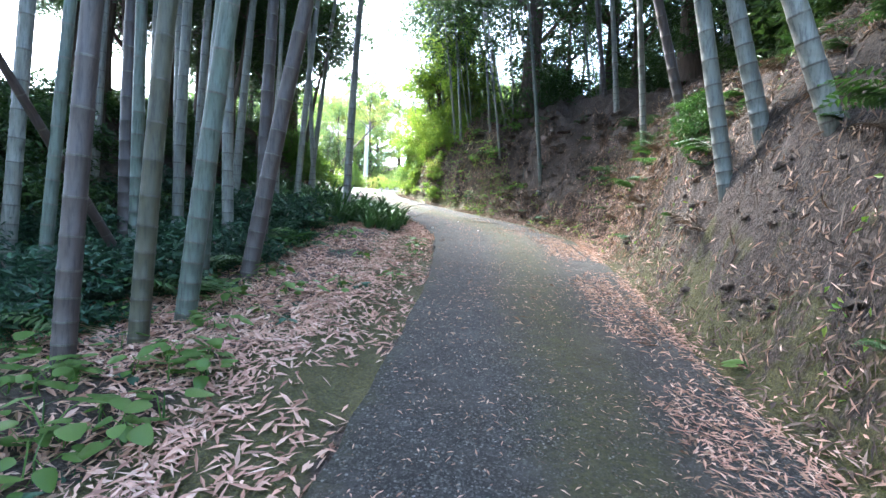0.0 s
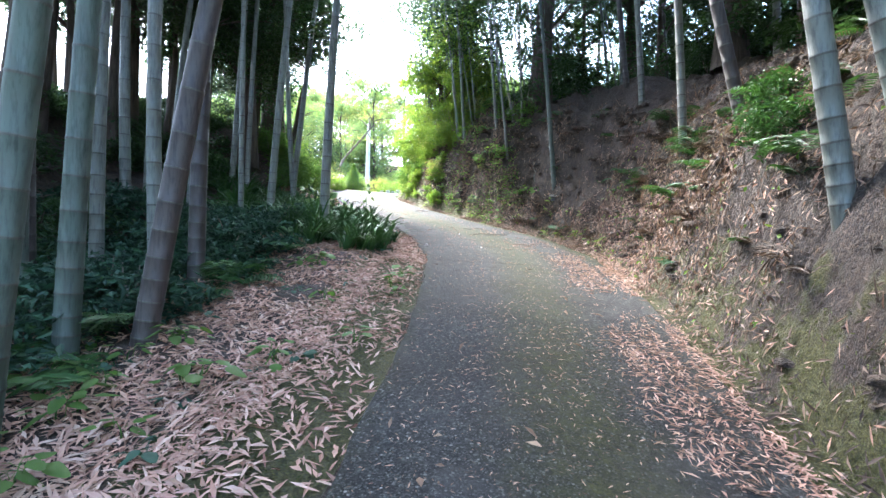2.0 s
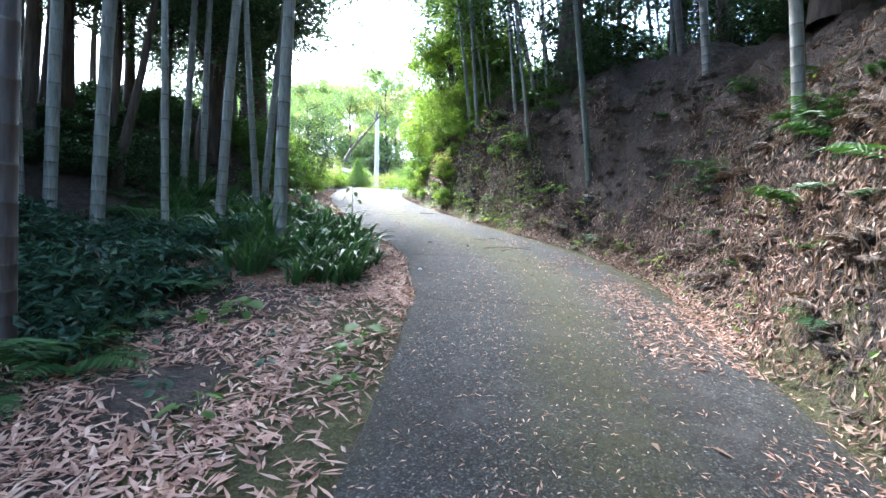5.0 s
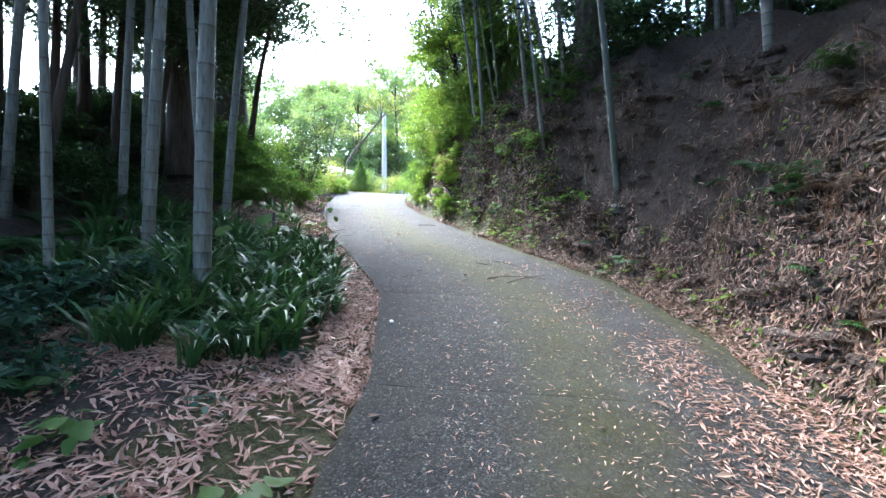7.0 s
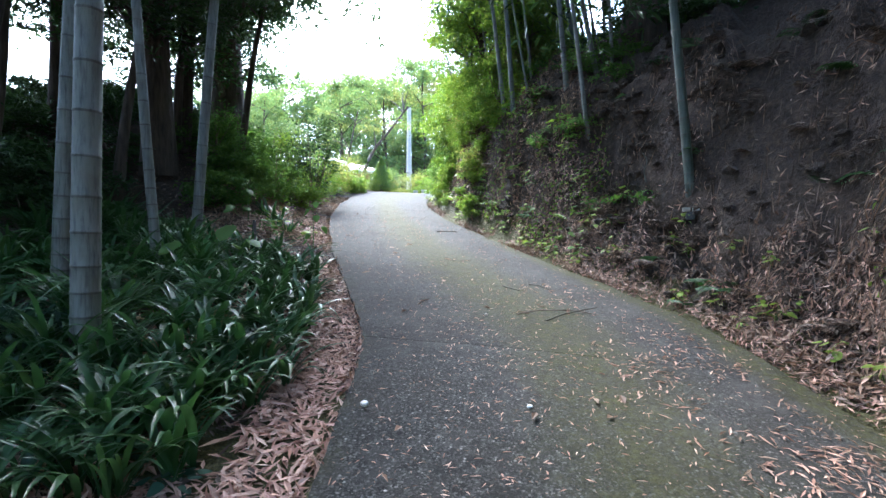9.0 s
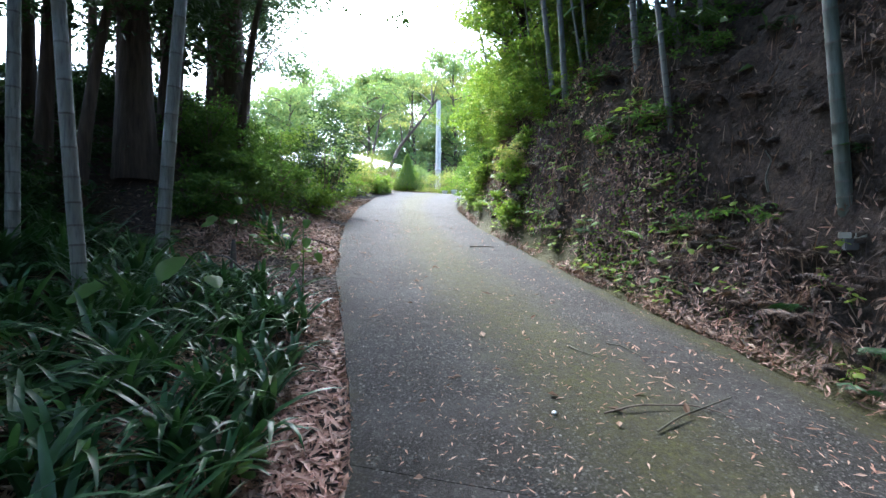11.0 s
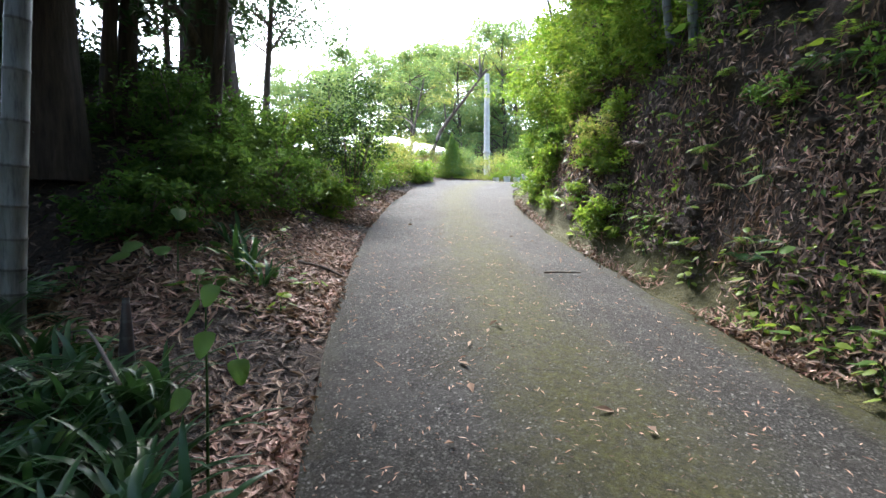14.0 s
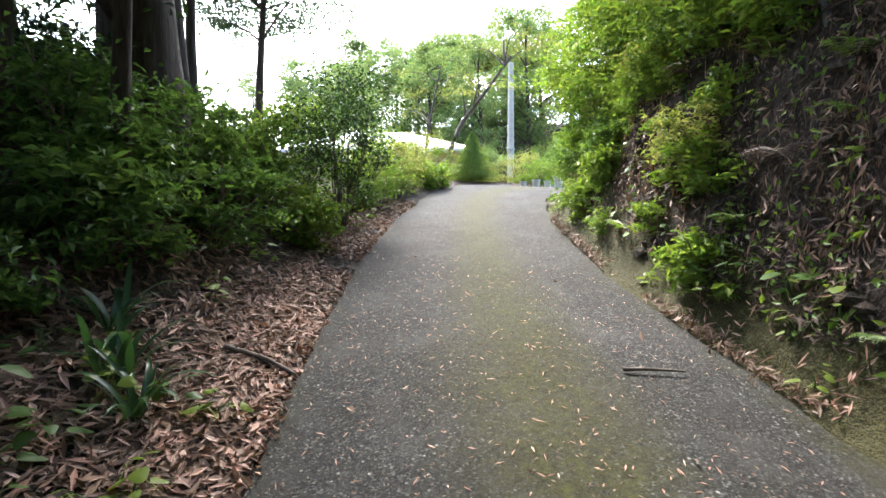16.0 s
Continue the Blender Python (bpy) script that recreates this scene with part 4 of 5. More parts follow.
def strap_plant(seed, n=15):
    """A clump of separate blades; its crown is a small sheathed base."""
    g = np.random.default_rng(seed)
    v, f = tube([[0, 0, -0.06], [0, 0, 0.0], [0, 0, 0.05]], [0.045, 0.04, 0.012], 7)
    ob = tagged(new("strap_leaved_plant", quick_mesh("crown", v, f, (FERN_M,), True)), "clump of arching dark green strap leaves in the litter", "plant", "strap-leaved plants")
    for i in range(n):
        b = under(new("blade", BLADES[int(g.integers(0, 8))]), ob)
        k = g.uniform(0.75, 1.3)
        b.location, b.rotation_euler, b.scale = (g.uniform(-.04, .04), g.uniform(-.04, .04), 0), (0, 0, g.uniform(0, 6.3)), (k, k, k)
    return ob


scatter([strap_plant(i) for i in range(4)], spots_left(100, 10.0, 14.3, 0.42, 1.7, 1) + [(-4.78, 16.1), (-4.5, 16.0), (-5.2, 16.3)], 1)
straps = [plant_kind("strap_leaved_plant", strap_mesh(i, 22, (0.5, 0.6, 0.42)[i % 3], 0.017), "clump of arching dark green strap leaves under the bamboo", "strap-leaved plants behind") for i in range(5)]
scatter(straps, spots_left(90, 10.1, 14.2, 1.7, 3.8, 61) + spots_left(40, 9.4, 11, 0.9, 3.0, 2), 21)
ferns = [plant_kind("fern", fern_mesh(i, 7, 0.55), "green fern with feathery fronds", "ferns") for i in range(4)]
scatter(ferns, spots_left(70, 9.5, 14.6, 1.2, 5, 4) + spots_left(90, 1, 10, 2.2, 6, 5) + spots_right(26, 2, 14, 0.7, 2.0, 6), 2)
bright = [plant_kind("bank_fern", fern_mesh(20 + i, 5, 0.34, LIME), "small bright green fern growing out of the bank", "bank plants") for i in range(3)]
scatter(bright, spots_right(56, 16.2, 22.5, 0.3, 1.15, 7), 3, 0.5, 1.1)
dry_ferns = [plant_kind("dry_fern", fern_mesh(70 + i, 7, 0.42, DRY_DULL), "withered brown fern hanging on the bank", "withered ferns") for i in range(3)]
scatter(dry_ferns, spots_right(110, 8, 21, 0.4, 1.8, 71) + spots_right(20, 0, 8, 0.5, 1.6, 73), 22, 0.5, 0.95)
dark_ferns = [plant_kind("bank_fern", fern_mesh(80 + i, 6, 0.4, FERN_M), "dark green fern on the shaded bank", "bank plants") for i in range(3)]
scatter(dark_ferns, spots_right(50, 1, 18, 0.3, 2.0, 72), 23, 0.5, 1.0)
low = [leafy_plant("low_plant", i, "low plant with rounded green leaves", "low plants", 8, 0.085, 0.16) for i in range(4)]
scatter(low, spots_left(50, 1.2, 5.5, 1.0, 2.6, 8) + spots_left(8, 4, 9, 0.3, 1.8, 9) + spots_left(40, 9.8, 16.5, 0.4, 2.5, 10) + spots_right(26, 15.5, 21, 0.25, 1.1, 11), 4)
lowy = [leafy_plant("bank_seedling", 30 + i, "yellow-green seedling on the foot of the bank", "bank plants", 7, 0.06, 0.17, LIME) for i in range(3)]
scatter(lowy, spots_right(150, 16.0, 24, 0.15, 1.1, 12) + spots_right(25, 12, 16, 0.2, 1.0, 15) + spots_left(30, 15.5, 22, 0.3, 1.3, 13), 5)
creep = [leafy_plant("creeper", 40 + i, "dark blue-green creeper over the leaves", "creepers", 9, 0.06, 0.06, IVY) for i in range(3)]
scatter(creep, spots_left(34, 1.5, 10.3, 0.6, 2.6, 14), 6)


# ---- fallen leaves ----
def litter(name, pts, length, width, mat, seed, label, tilt=0.35, lift=0.012, on_road=False, down=0.0):
    g = np.random.default_rng(seed)
    x, y = pts[:, 0], pts[:, 1]
    e = 0.03
    if on_road:
        hz = lambda a, b: base_z(a, b) + 0.012 * lump_a(a, b, 1.1) + 0.02 * np.sin(np.clip((a - left_edge(b)) / (right_edge(b) - left_edge(b)), 0, 1) * np.pi) + 0.002
    else:
        hz = ground_z
    z = hz(x, y)
    nor = np.stack([-(hz(x + e, y) - z) / e, -(hz(x, y + e) - z) / e, np.ones(len(x))], 1)
    nor /= np.linalg.norm(nor, axis=1)[:, None]
    c = np.stack([x, y, z], 1) + nor * (lift * g.uniform(0.3, 1.6, len(x)))[:, None]
    nor = nor + g.normal(size=nor.shape) * tilt * g.uniform(0.1, 1, (len(x), 1))
    h, a, u = frames_from(nor, g.normal(size=nor.shape) * (1 - down * 0.7) - np.array([0, 0, 3.0 * down]))
    L = length * g.uniform(0.45, 1.35, len(x))
    v, f = blades(c, h, a, u, L, width * g.uniform(0.6, 1.4, len(x)), 0.25, g.uniform(-0.1, 0.1, (len(x), 1)))
    return tagged(new(name, quick_mesh(name, v, f, (mat,))), label, "leaves", "", "stuff")


def cover(n, y0, y1, side, d0, d1, seed, power=1.0, patch=0.0):
    g = np.random.default_rng(seed)
    y = g.uniform(y0, y1, n)
    d = d0 + (d1 - d0) * g.uniform(0, 1, n) ** power
    if side == "l":
        x = left_edge(y) - d / np.interp(y, YY, CL_T)
    elif side == "r":
        x = right_edge(y) + d / np.interp(y, YY, CR_T)
    else:
        x = left_edge(y) + (right_edge(y) - left_edge(y)) * d
    keep = g.uniform(-1, 1, n) < lump_c(x, y, 0.8) * 1.6 + 1 - 2 * patch
    return np.stack([x[keep], y[keep]], 1)


litter("fallen_leaves", np.concatenate([cover(6500, -4, 10.2, "l", 0.02, 0.9, 1, 1.0, 0.55), cover(25000, -4, 10.2, "l", 0.7, 3.2, 22, 1.0, 0.4), cover(3200, 9.5, 14.6, "l", -0.02, 0.5, 2), cover(9000, 9.5, 13, "l", 0.3, 3, 21, 1.0, 0.3)]), 0.125, 0.025, DRY, 1, "pinkish-tan fallen bamboo leaves in a loose layer", 0.4, 0.016)
litter("fallen_leaves", np.concatenate([cover(34000, -4, 12.5, "r", 0.1, 3.0, 3, 0.9, 0.5), cover(9000, 12, 17, "r", 0.05, 1.0, 35, 0.9, 0.4), cover(14000, 12, 24, "r", 0.3, 1.0, 4, 0.9, 0.4)]), 0.11, 0.02, DRY_DULL, 2, "brown fallen leaves and dry stalks on the bank", 0.5, 0.025)
litter("fallen_leaves", np.concatenate([cover(6500, -1, 21, "r", 0.1, 1.6, 31, 1.1, 0.55), cover(9000, 9, 18, "r", 0.0, 0.9, 34, 0.9, 0.35)]), 0.10, 0.015, DRY, 12, "pale fallen bamboo leaves caught on the slope", 0.5, 0.03)
litter("hanging_stalks", np.concatenate([cover(6000, 9, 22, "r", 0.5, 1.9, 32, 1.0, 0.45), cover(2500, 0, 9, "r", 0.4, 2.2, 33, 1.0, 0.4)]), 0.24, 0.010, DRY_DULL, 13, "dry stalks and roots hanging down the cut bank", 0.5, 0.04, False, 1.0)
litter("fallen_leaves", np.concatenate([cover(4500, 14, 23, "l", -0.05, 0.6, 58, 1.0, 0.4), cover(3000, 14, 18, "l", 0.3, 2.0, 59, 1.0, 0.55)]), 0.12, 0.026, DRY, 24, "pale tan leaves strewn along the lane's edge", 0.5, 0.024)
litter("fallen_leaves", np.concatenate([cover(9000, 13, 24, "l", -0.04, 0.7, 56, 1.0, 0.3), cover(9000, 14, 18, "l", 0.2, 2.2, 57, 1.0, 0.35)]), 0.13, 0.028, DRY_MID, 20, "curled reddish-brown leaves along the lane's edge", 0.5, 0.02)
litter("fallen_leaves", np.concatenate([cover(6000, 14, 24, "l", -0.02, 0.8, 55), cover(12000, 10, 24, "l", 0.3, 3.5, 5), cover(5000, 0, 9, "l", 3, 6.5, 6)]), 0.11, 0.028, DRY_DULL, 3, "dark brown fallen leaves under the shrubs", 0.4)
litter("scattered_leaves", np.concatenate([cover(3900, -4, 20, "m", 0.02, 0.98, 7), cover(1500, 5, 14, "m", 0.2, 0.9, 8)]), 0.05, 0.009, DRY, 4, "pale dry bamboo leaves scattered over the concrete", 0.15, 0.006, True)
litter("scattered_leaves", cover(3500, -0.5, 24, "m", 0.01, 0.99, 38), 0.028, 0.008, DRY_MID, 19, "pale broken leaf bits scattered over the concrete", 0.25, 0.004, True)
litter("scattered_leaves", cover(11000, -0.5, 22, "m", 0.02, 0.98, 37), 0.026, 0.009, DRY_DULL, 14, "brown leaf crumbs scattered over the concrete", 0.15, 0.004, True)
litter("scattered_leaves", cover(110, 0, 20, "m", 0.05, 0.95, 39), 0.11, 0.038, DRY_MID, 23, "broad pinkish-brown leaves lying singly on the concrete", 0.35, 0.014, True)
litter("leaf_drift", np.concatenate([cover(6500, -4, 11.4, "m", 0.72, 0.9, 9, 1.0, 0.55), cover(500, 11, 14.5, "m", 0.6, 0.95, 40, 1.0, 0.5), cover(3000, -0.5, 10.5, "m", 0.93, 1.02, 10, 1.0, 0.4)]), 0.085, 0.015, DRY, 5, "drift of fallen bamboo leaves along the lane", 0.3, 0.008, True)
litter("leaf_drift", cover(6000, -4, 12.5, "m", 0.68, 0.93, 41, 1.0, 0.6), 0.075, 0.014, DRY_MID, 25, "brown broken leaves drifted along the lane", 0.3, 0.008, True)
litter("moss_tufts", np.concatenate([cover(16000, -2, 25, "r", 0.0, 0.55, 91, 1.0, 0.35), cover(6000, -2, 11, "l", 0.1, 1.2, 92, 1.0, 0.5), cover(3000, 17, 25, "l", 0.05, 0.6, 93, 1.0, 0.4)]), 0.035, 0.008, MOSSY, 15, "tiny tufts of moss and grass at the foot of the bank", 1.2, 0.012)
litter("fallen_leaves", np.concatenate([cover(6000, 15, 25, "r", 0.4, 1.1, 95, 0.9, 0.4), cover(5000, 9.5, 18, "r", 0.3, 1.4, 96, 1.0, 0.5)]), 0.085, 0.022, DRY_DULL, 16, "broad brown leaves lodged on the bank", 0.7, 0.03)
litter("fallen_leaves", cover(16000, -2, 10.4, "l", 0.7, 3.0, 97, 1.0, 0.45), 0.07, 0.012, DRY, 17, "small pinkish fallen leaves filling the gaps", 0.4, 0.012)
litter("bank_sprigs", np.concatenate([cover(6000, 16.4, 24.5, "r", 0.3, 1.25, 98, 1.0, 0.78), cover(4500, 17, 23, "r", 0.9, 2.6, 90, 1.0, 0.75), cover(1500, 3, 13, "r", 0.2, 1.5, 99, 1.0, 0.85)]), 0.07, 0.034, LIME, 18, "small bright leaves sprouting from the bank", 0.8, 0.06)

# the steep bank: draped leaves, clods and stones
def steep(n, y0, y1, d0, d1, seed, patch=0.4, size=0.45):
    """Spots on the right bank, spread evenly over its slope rather than its plan, in patches."""
    g = np.random.default_rng(seed)
    y, d = g.uniform(y0, y1, n), g.uniform(d0, d1, n)
    x = right_edge(y) + d / np.interp(y, YY, CR_T)
    e = 0.06
    slope = np.hypot((ground_z(x + e, y, False) - ground_z(x - e, y, False)) / (2 * e), 1)
    keep = (g.uniform(0, 5, n) < slope) & (g.uniform(-1, 1, n) < lump_a(x * 1.3 + 11, y, size) * 2.2 + 1 - 2 * patch)
    return np.stack([x[keep], y[keep]], 1)


litter("draped_leaves", np.concatenate([steep(24000, 7.5, 12, 0.1, 2.6, 301, 0.55), steep(18000, 12, 17.2, 0.12, 0.95, 302, 0.45), steep(8000, 11.5, 17.5, 0.9, 2.6, 306, 0.7), steep(34000, 16.5, 24, 0.42, 2.0, 307, 0.5), cover(2500, 14, 23, "r", -0.02, 0.14, 308, 1.0, 0.4)]), 0.095, 0.021, DRY_MID, 311, "curled brown leaves draped over the cut bank", 0.75, 0.05, False, 0.45)
litter("draped_leaves", steep(22000, -2, 8.5, 0.15, 2.6, 303, 0.57, 0.6), 0.1, 0.02, DRY_MID, 312, "curled brown leaves lodged on the shaded bank", 0.7, 0.04, False, 0.25)
litter("draped_leaves", steep(7000, 6, 23, 0.3, 1.1, 304, 0.72, 0.3), 0.1, 0.022, DRY, 313, "pale curled leaves caught on the bank's ledges", 0.8, 0.06, False, 0.3)
litter("hanging_stalks", steep(5000, 8, 23, 0.5, 2.0, 305, 0.6), 0.32, 0.011, DRY_MID, 314, "long dry stalks and roots hanging down the bank", 0.6, 0.06, False, 1.0)


def clods(pts, smallest, largest, seed, label):
    """Lumps of earth half sunk in the bank, flattened and drawn out along it."""
    g = np.random.default_rng(seed)
    bm = bmesh.new()
    bmesh.ops.create_icosphere(bm, subdivisions=1, radius=1.0)
    unit = np.array([v.co[:] for v in bm.verts])
    tri = np.array([[v.index for v in f.verts] for f in bm.faces])
    bm.free()
    n, k = len(pts), len(unit)
    size = smallest + (largest - smallest) * g.uniform(0, 1, n) ** 2.5
    shape = unit[None] * (1 + g.uniform(-0.38, 0.38, (n, k, 1))) * np.stack([g.uniform(0.7, 1.1, n), g.uniform(0.9, 2.2, n), g.uniform(0.4, 0.8, n)], 1)[:, None] * size[:, None, None]
    a = g.uniform(-0.5, 0.5, n)[:, None]
    rx, ry = shape[..., 0] * np.cos(a) - shape[..., 1] * np.sin(a), shape[..., 0] * np.sin(a) + shape[..., 1] * np.cos(a)
    v = np.stack([rx + pts[:, :1], ry + pts[:, 1:2], shape[..., 2] + ground_z(pts[:, 0], pts[:, 1])[:, None]], -1).reshape(-1, 3)
    f = (tri[None] + (np.arange(n) * k)[:, None, None]).reshape(-1, 3)
    return tagged(new("earth_clods", quick_mesh("earth_clods", v, f, (EARTH,))), label, "earth", "", "stuff")


clods(steep(9000, 7.5, 23, 0.3, 2.2, 321, 0.5, 0.7), 0.02, 0.1, 322, "dark clods of earth and stones standing out of the bank")
clods(steep(1200, -1, 7.5, 0.3, 2.6, 323, 0.55, 0.7), 0.015, 0.075, 324, "crumbled clods of brown earth on the shaded slope")

# ---- the open ground beyond the crest ----
PLASTER, nt, bs = material("house_wall", 0.9)
n1 = noise_of(nt, 3, 4)
nt.links.new(ramp(nt, n1.outputs[0], [(0.3, (0.30, 0.20, 0.15)), (0.7, (0.40, 0.28, 0.21))]), bs.inputs["Base Color"])
ROOF, nt, bs = material("roof_sheet", 0.55)
n1 = noise_of(nt, 2, 4)
nt.links.new(ramp(nt, n1.outputs[0], [(0.3, (0.45, 0.45, 0.46)), (0.7, (0.6, 0.6, 0.6))]), bs.inputs["Base Color"])
GREYC, nt, bs = material("pole_concrete", 0.8)
n1 = noise_of(nt, 8, 5)
nt.links.new(ramp(nt, n1.outputs[0], [(0.3, (0.33, 0.295, 0.245)), (0.7, (0.43, 0.39, 0.33))]), bs.inputs["Base Color"])
POT, nt, bs = material("pot_plastic", 0.5)
n1 = noise_of(nt, 12, 4)
nt.links.new(ramp(nt, n1.outputs[0], [(0.3, (0.50, 0.48, 0.45)), (0.7, (0.66, 0.64, 0.61))]), bs.inputs["Base Color"])
DARKM, nt, bs = material("dark_metal", 0.5)
bs.inputs["Base Color"].default_value = (0.05, 0.05, 0.055, 1)


def box(x0, y0, z0, x1, y1, z1, bevel=0.0):
    bm = bmesh.new()
    bmesh.ops.create_cube(bm, size=1.0, matrix=Matrix.Translation(((x0 + x1) / 2, (y0 + y1) / 2, (z0 + z1) / 2)) @ Matrix.Diagonal((x1 - x0, y1 - y0, z1 - z0, 1)))
    if bevel:
        bmesh.ops.bevel(bm, geom=bm.edges[:], offset=bevel, segments=2, affect="EDGES")
    return bm


def lathe(profile_rz, sides=20):
    bm = bmesh.new()
    rings = [[bm.verts.new((r * math.cos(i * 2 * math.pi / sides), r * math.sin(i * 2 * math.pi / sides), z)) for i in range(sides)] for r, z in profile_rz]
    for a, b in zip(rings, rings[1:]):
        for i in range(sides):
            bm.faces.new((a[i], a[(i + 1) % sides], b[(i + 1) % sides], b[i]))
    bm.faces.new(rings[0][::-1])
    bm.faces.new(rings[-1])
    return bm


house = tagged(new("house"), "low house with pale hipped roof and brown walls", "house")
house.matrix_basis = pose(-16.9, 38.6, gz(-14.2, 36) + 0.15, 0, 0, 26)
part("wall", box(-5.2, -2.6, -0.4, 3.6, 2.6, 1.9), PLASTER, house)
bm = bmesh.new()
ev = [bm.verts.new(p) for p in ((-6.0, -3.4, 1.95), (4.4, -3.4, 1.95), (4.4, 3.4, 1.95), (-6.0, 3.4, 1.95), (-2.6, 0, 3.35), (0.6, 0, 3.35),
                                (-6.0, -3.4, 1.83), (4.4, -3.4, 1.83), (4.4, 3.4, 1.83), (-6.0, 3.4, 1.83))]
for q in ((0, 1, 5, 4), (1, 2, 5), (2, 3, 4, 5), (3, 0, 4), (6, 7, 1, 0), (7, 8, 2, 1), (8, 9, 3, 2), (9, 6, 0, 3), (9, 8, 7, 6)):
    bm.faces.new([ev[i] for i in q])
part("roof", bm, ROOF, house, "pale grey sheet roof")
w = part("window", box(0.2, -2.66, 0.7, 1.8, -2.605, 1.6, 0.01), DARKM, house, "dark glazed window")
part("window_frame", box(0.1, -2.68, 0.6, 1.9, -2.665, 0.7, 0.004), GREYC, w)

pole = tagged(new("utility_pole"), "tall pale grey concrete utility pole", "pole")
pole.location = (-9.4, 36.6, gz(-9.4, 36.6))
part("shaft", lathe([(0.16, -0.3), (0.155, 2), (0.13, 5.2), (0.12, 6.0)], 18), GREYC, pole)
part("band", lathe([(0.165, 2.0), (0.19, 2.02), (0.19, 2.1), (0.165, 2.12)], 18), GREYC, pole)
for i, (px, py, r, h) in enumerate([(-5.98, 27.65, .10, .15), (-5.72, 28.0, .115, .22), (-5.48, 28.3, .11, .22), (-5.28, 28.75, .145, .32)]):
    pot = tagged(new("plant_pot"), "pale round plastic flower pot at the edge of the drive" if i else "small pale flower pot half hidden by leaves", "flower pot", "row of pots")
    pot.location = (px, py, max(gz(px, py), float(base_z(px, py))) + 0.01)
    part("body", lathe([(r * .75, 0), (r * .92, h * .8), (r * .95, h * .86), (r * .86, h * .84), (r * .6, h * .3)], 20), POT, pot)
    part("rim", lathe([(r * .96, h * .86), (r * 1.06, h * .86), (r * 1.06, h), (r * .98, h), (r * .9, h * .9)], 20), POT, pot)

# garden: conifer, bent bare-limbed trees, yellow shrubs
def conifer(x, y, h, r, seed):
    g = np.random.default_rng(seed)
    ob = tagged(new("garden_conifer"), "small cone-shaped green conifer", "tree")
    ob.location = (x, y, gz(x, y))
    v, f = tube([[0, 0, -0.1], [0, 0, h * 0.5], [0, 0, h * 0.9]], [0.05, 0.035, 0.008], 8)
    under(new("trunk", quick_mesh("trunk", v, f, (TWIG,), True)), ob)
    n = 7000
    t = g.uniform(0, 1, n) ** 0.7
    lean_out = g.uniform(0.25, 1.0, n) * (1 + 0.15 * np.sin(t * 37))
    a = g.uniform(0, 6.283, n)
    rad = r * (1 - (1 - t) * 0) * t * lean_out
    p = np.stack([np.cos(a) * rad, np.sin(a) * rad, h * (1 - t) + 0.05], 1)
    al = np.stack([np.cos(a) * 0.7, np.sin(a) * 0.7, np.full(n, 0.9)], 1) + g.normal(size=(n, 3)) * 0.25
    hh, c, u = frames_from(np.stack([np.cos(a), np.sin(a), np.full(n, 0.6)], 1), al)
    v, f = blades(p, hh, c, u, g.uniform(0.06, 0.16, n), g.uniform(0.012, 0.03, n), 0.3)
    under(new("foliage", quick_mesh("foliage", v, f, (LIME,))), ob)


conifer(-7.75, 28.2, 1.45, 0.85, 3)


def bent_tree(x, y, pts, r, seed, twigs=8):
    g = np.random.default_rng(seed)
    ob = tagged(new("bare_tree"), "slanting thin grey-brown tree trunk with few leaves", "tree", "garden trees")
    ob.location = (x, y, gz(x, y) - 0.05)
    s = np.linspace(0, 1, 14)
    k = np.linspace(0, 1, len(pts))
    path = np.stack([np.interp(s, k, [p[i] for p in pts]) for i in range(3)], 1)
    pieces = [trunk_pieces(path, r, r * 0.35, 9)]
    ends = []
    for i in range(twigs):
        p0 = path[int(g.integers(6, 13))]
        q = p0 + [g.uniform(-1.6, 1.6), g.uniform(-1, 1), g.uniform(-0.1, 1.2)]
        t = np.linspace(0, 1, 6)[:, None]
        pieces.append(trunk_pieces(p0 + (q - p0) * t + [0, 0, 0.15] * np.sin(t * 3.1), r * 0.35, r * 0.08, 5))
        ends.append(q)
    v, f = joined(pieces)
    under(new("trunk", quick_mesh("trunk", v, f, (TWIG,), True)), ob)
    cv, cf, off = [], [], 0
    for i, e in enumerate(ends):
        v, f = leaf_cloud(90, np.array((0.7, 0.7, 0.25)), seed * 9 + i, 0.09, 0.04, 6, 0.5, 0.1)
        cv.append(v + e)
        cf.append(f + off)
        off += len(v)
    under(new("crown", quick_mesh("crown", np.concatenate(cv), np.concatenate(cf), (GOLD,))), ob)


bent_tree(-9.6, 30.3, [(0, 0, 0), (0.1, 0, 1.2), (0.55, 0, 2.1), (1.5, 0.1, 3.2), (2.3, 0.2, 4.2)], 0.11, 4)
bent_tree(-10.4, 30.0, [(0, 0, 0), (0.15, 0, 1.6), (0.45, 0, 3.0), (0.7, 0, 4.0)], 0.07, 5, 5)
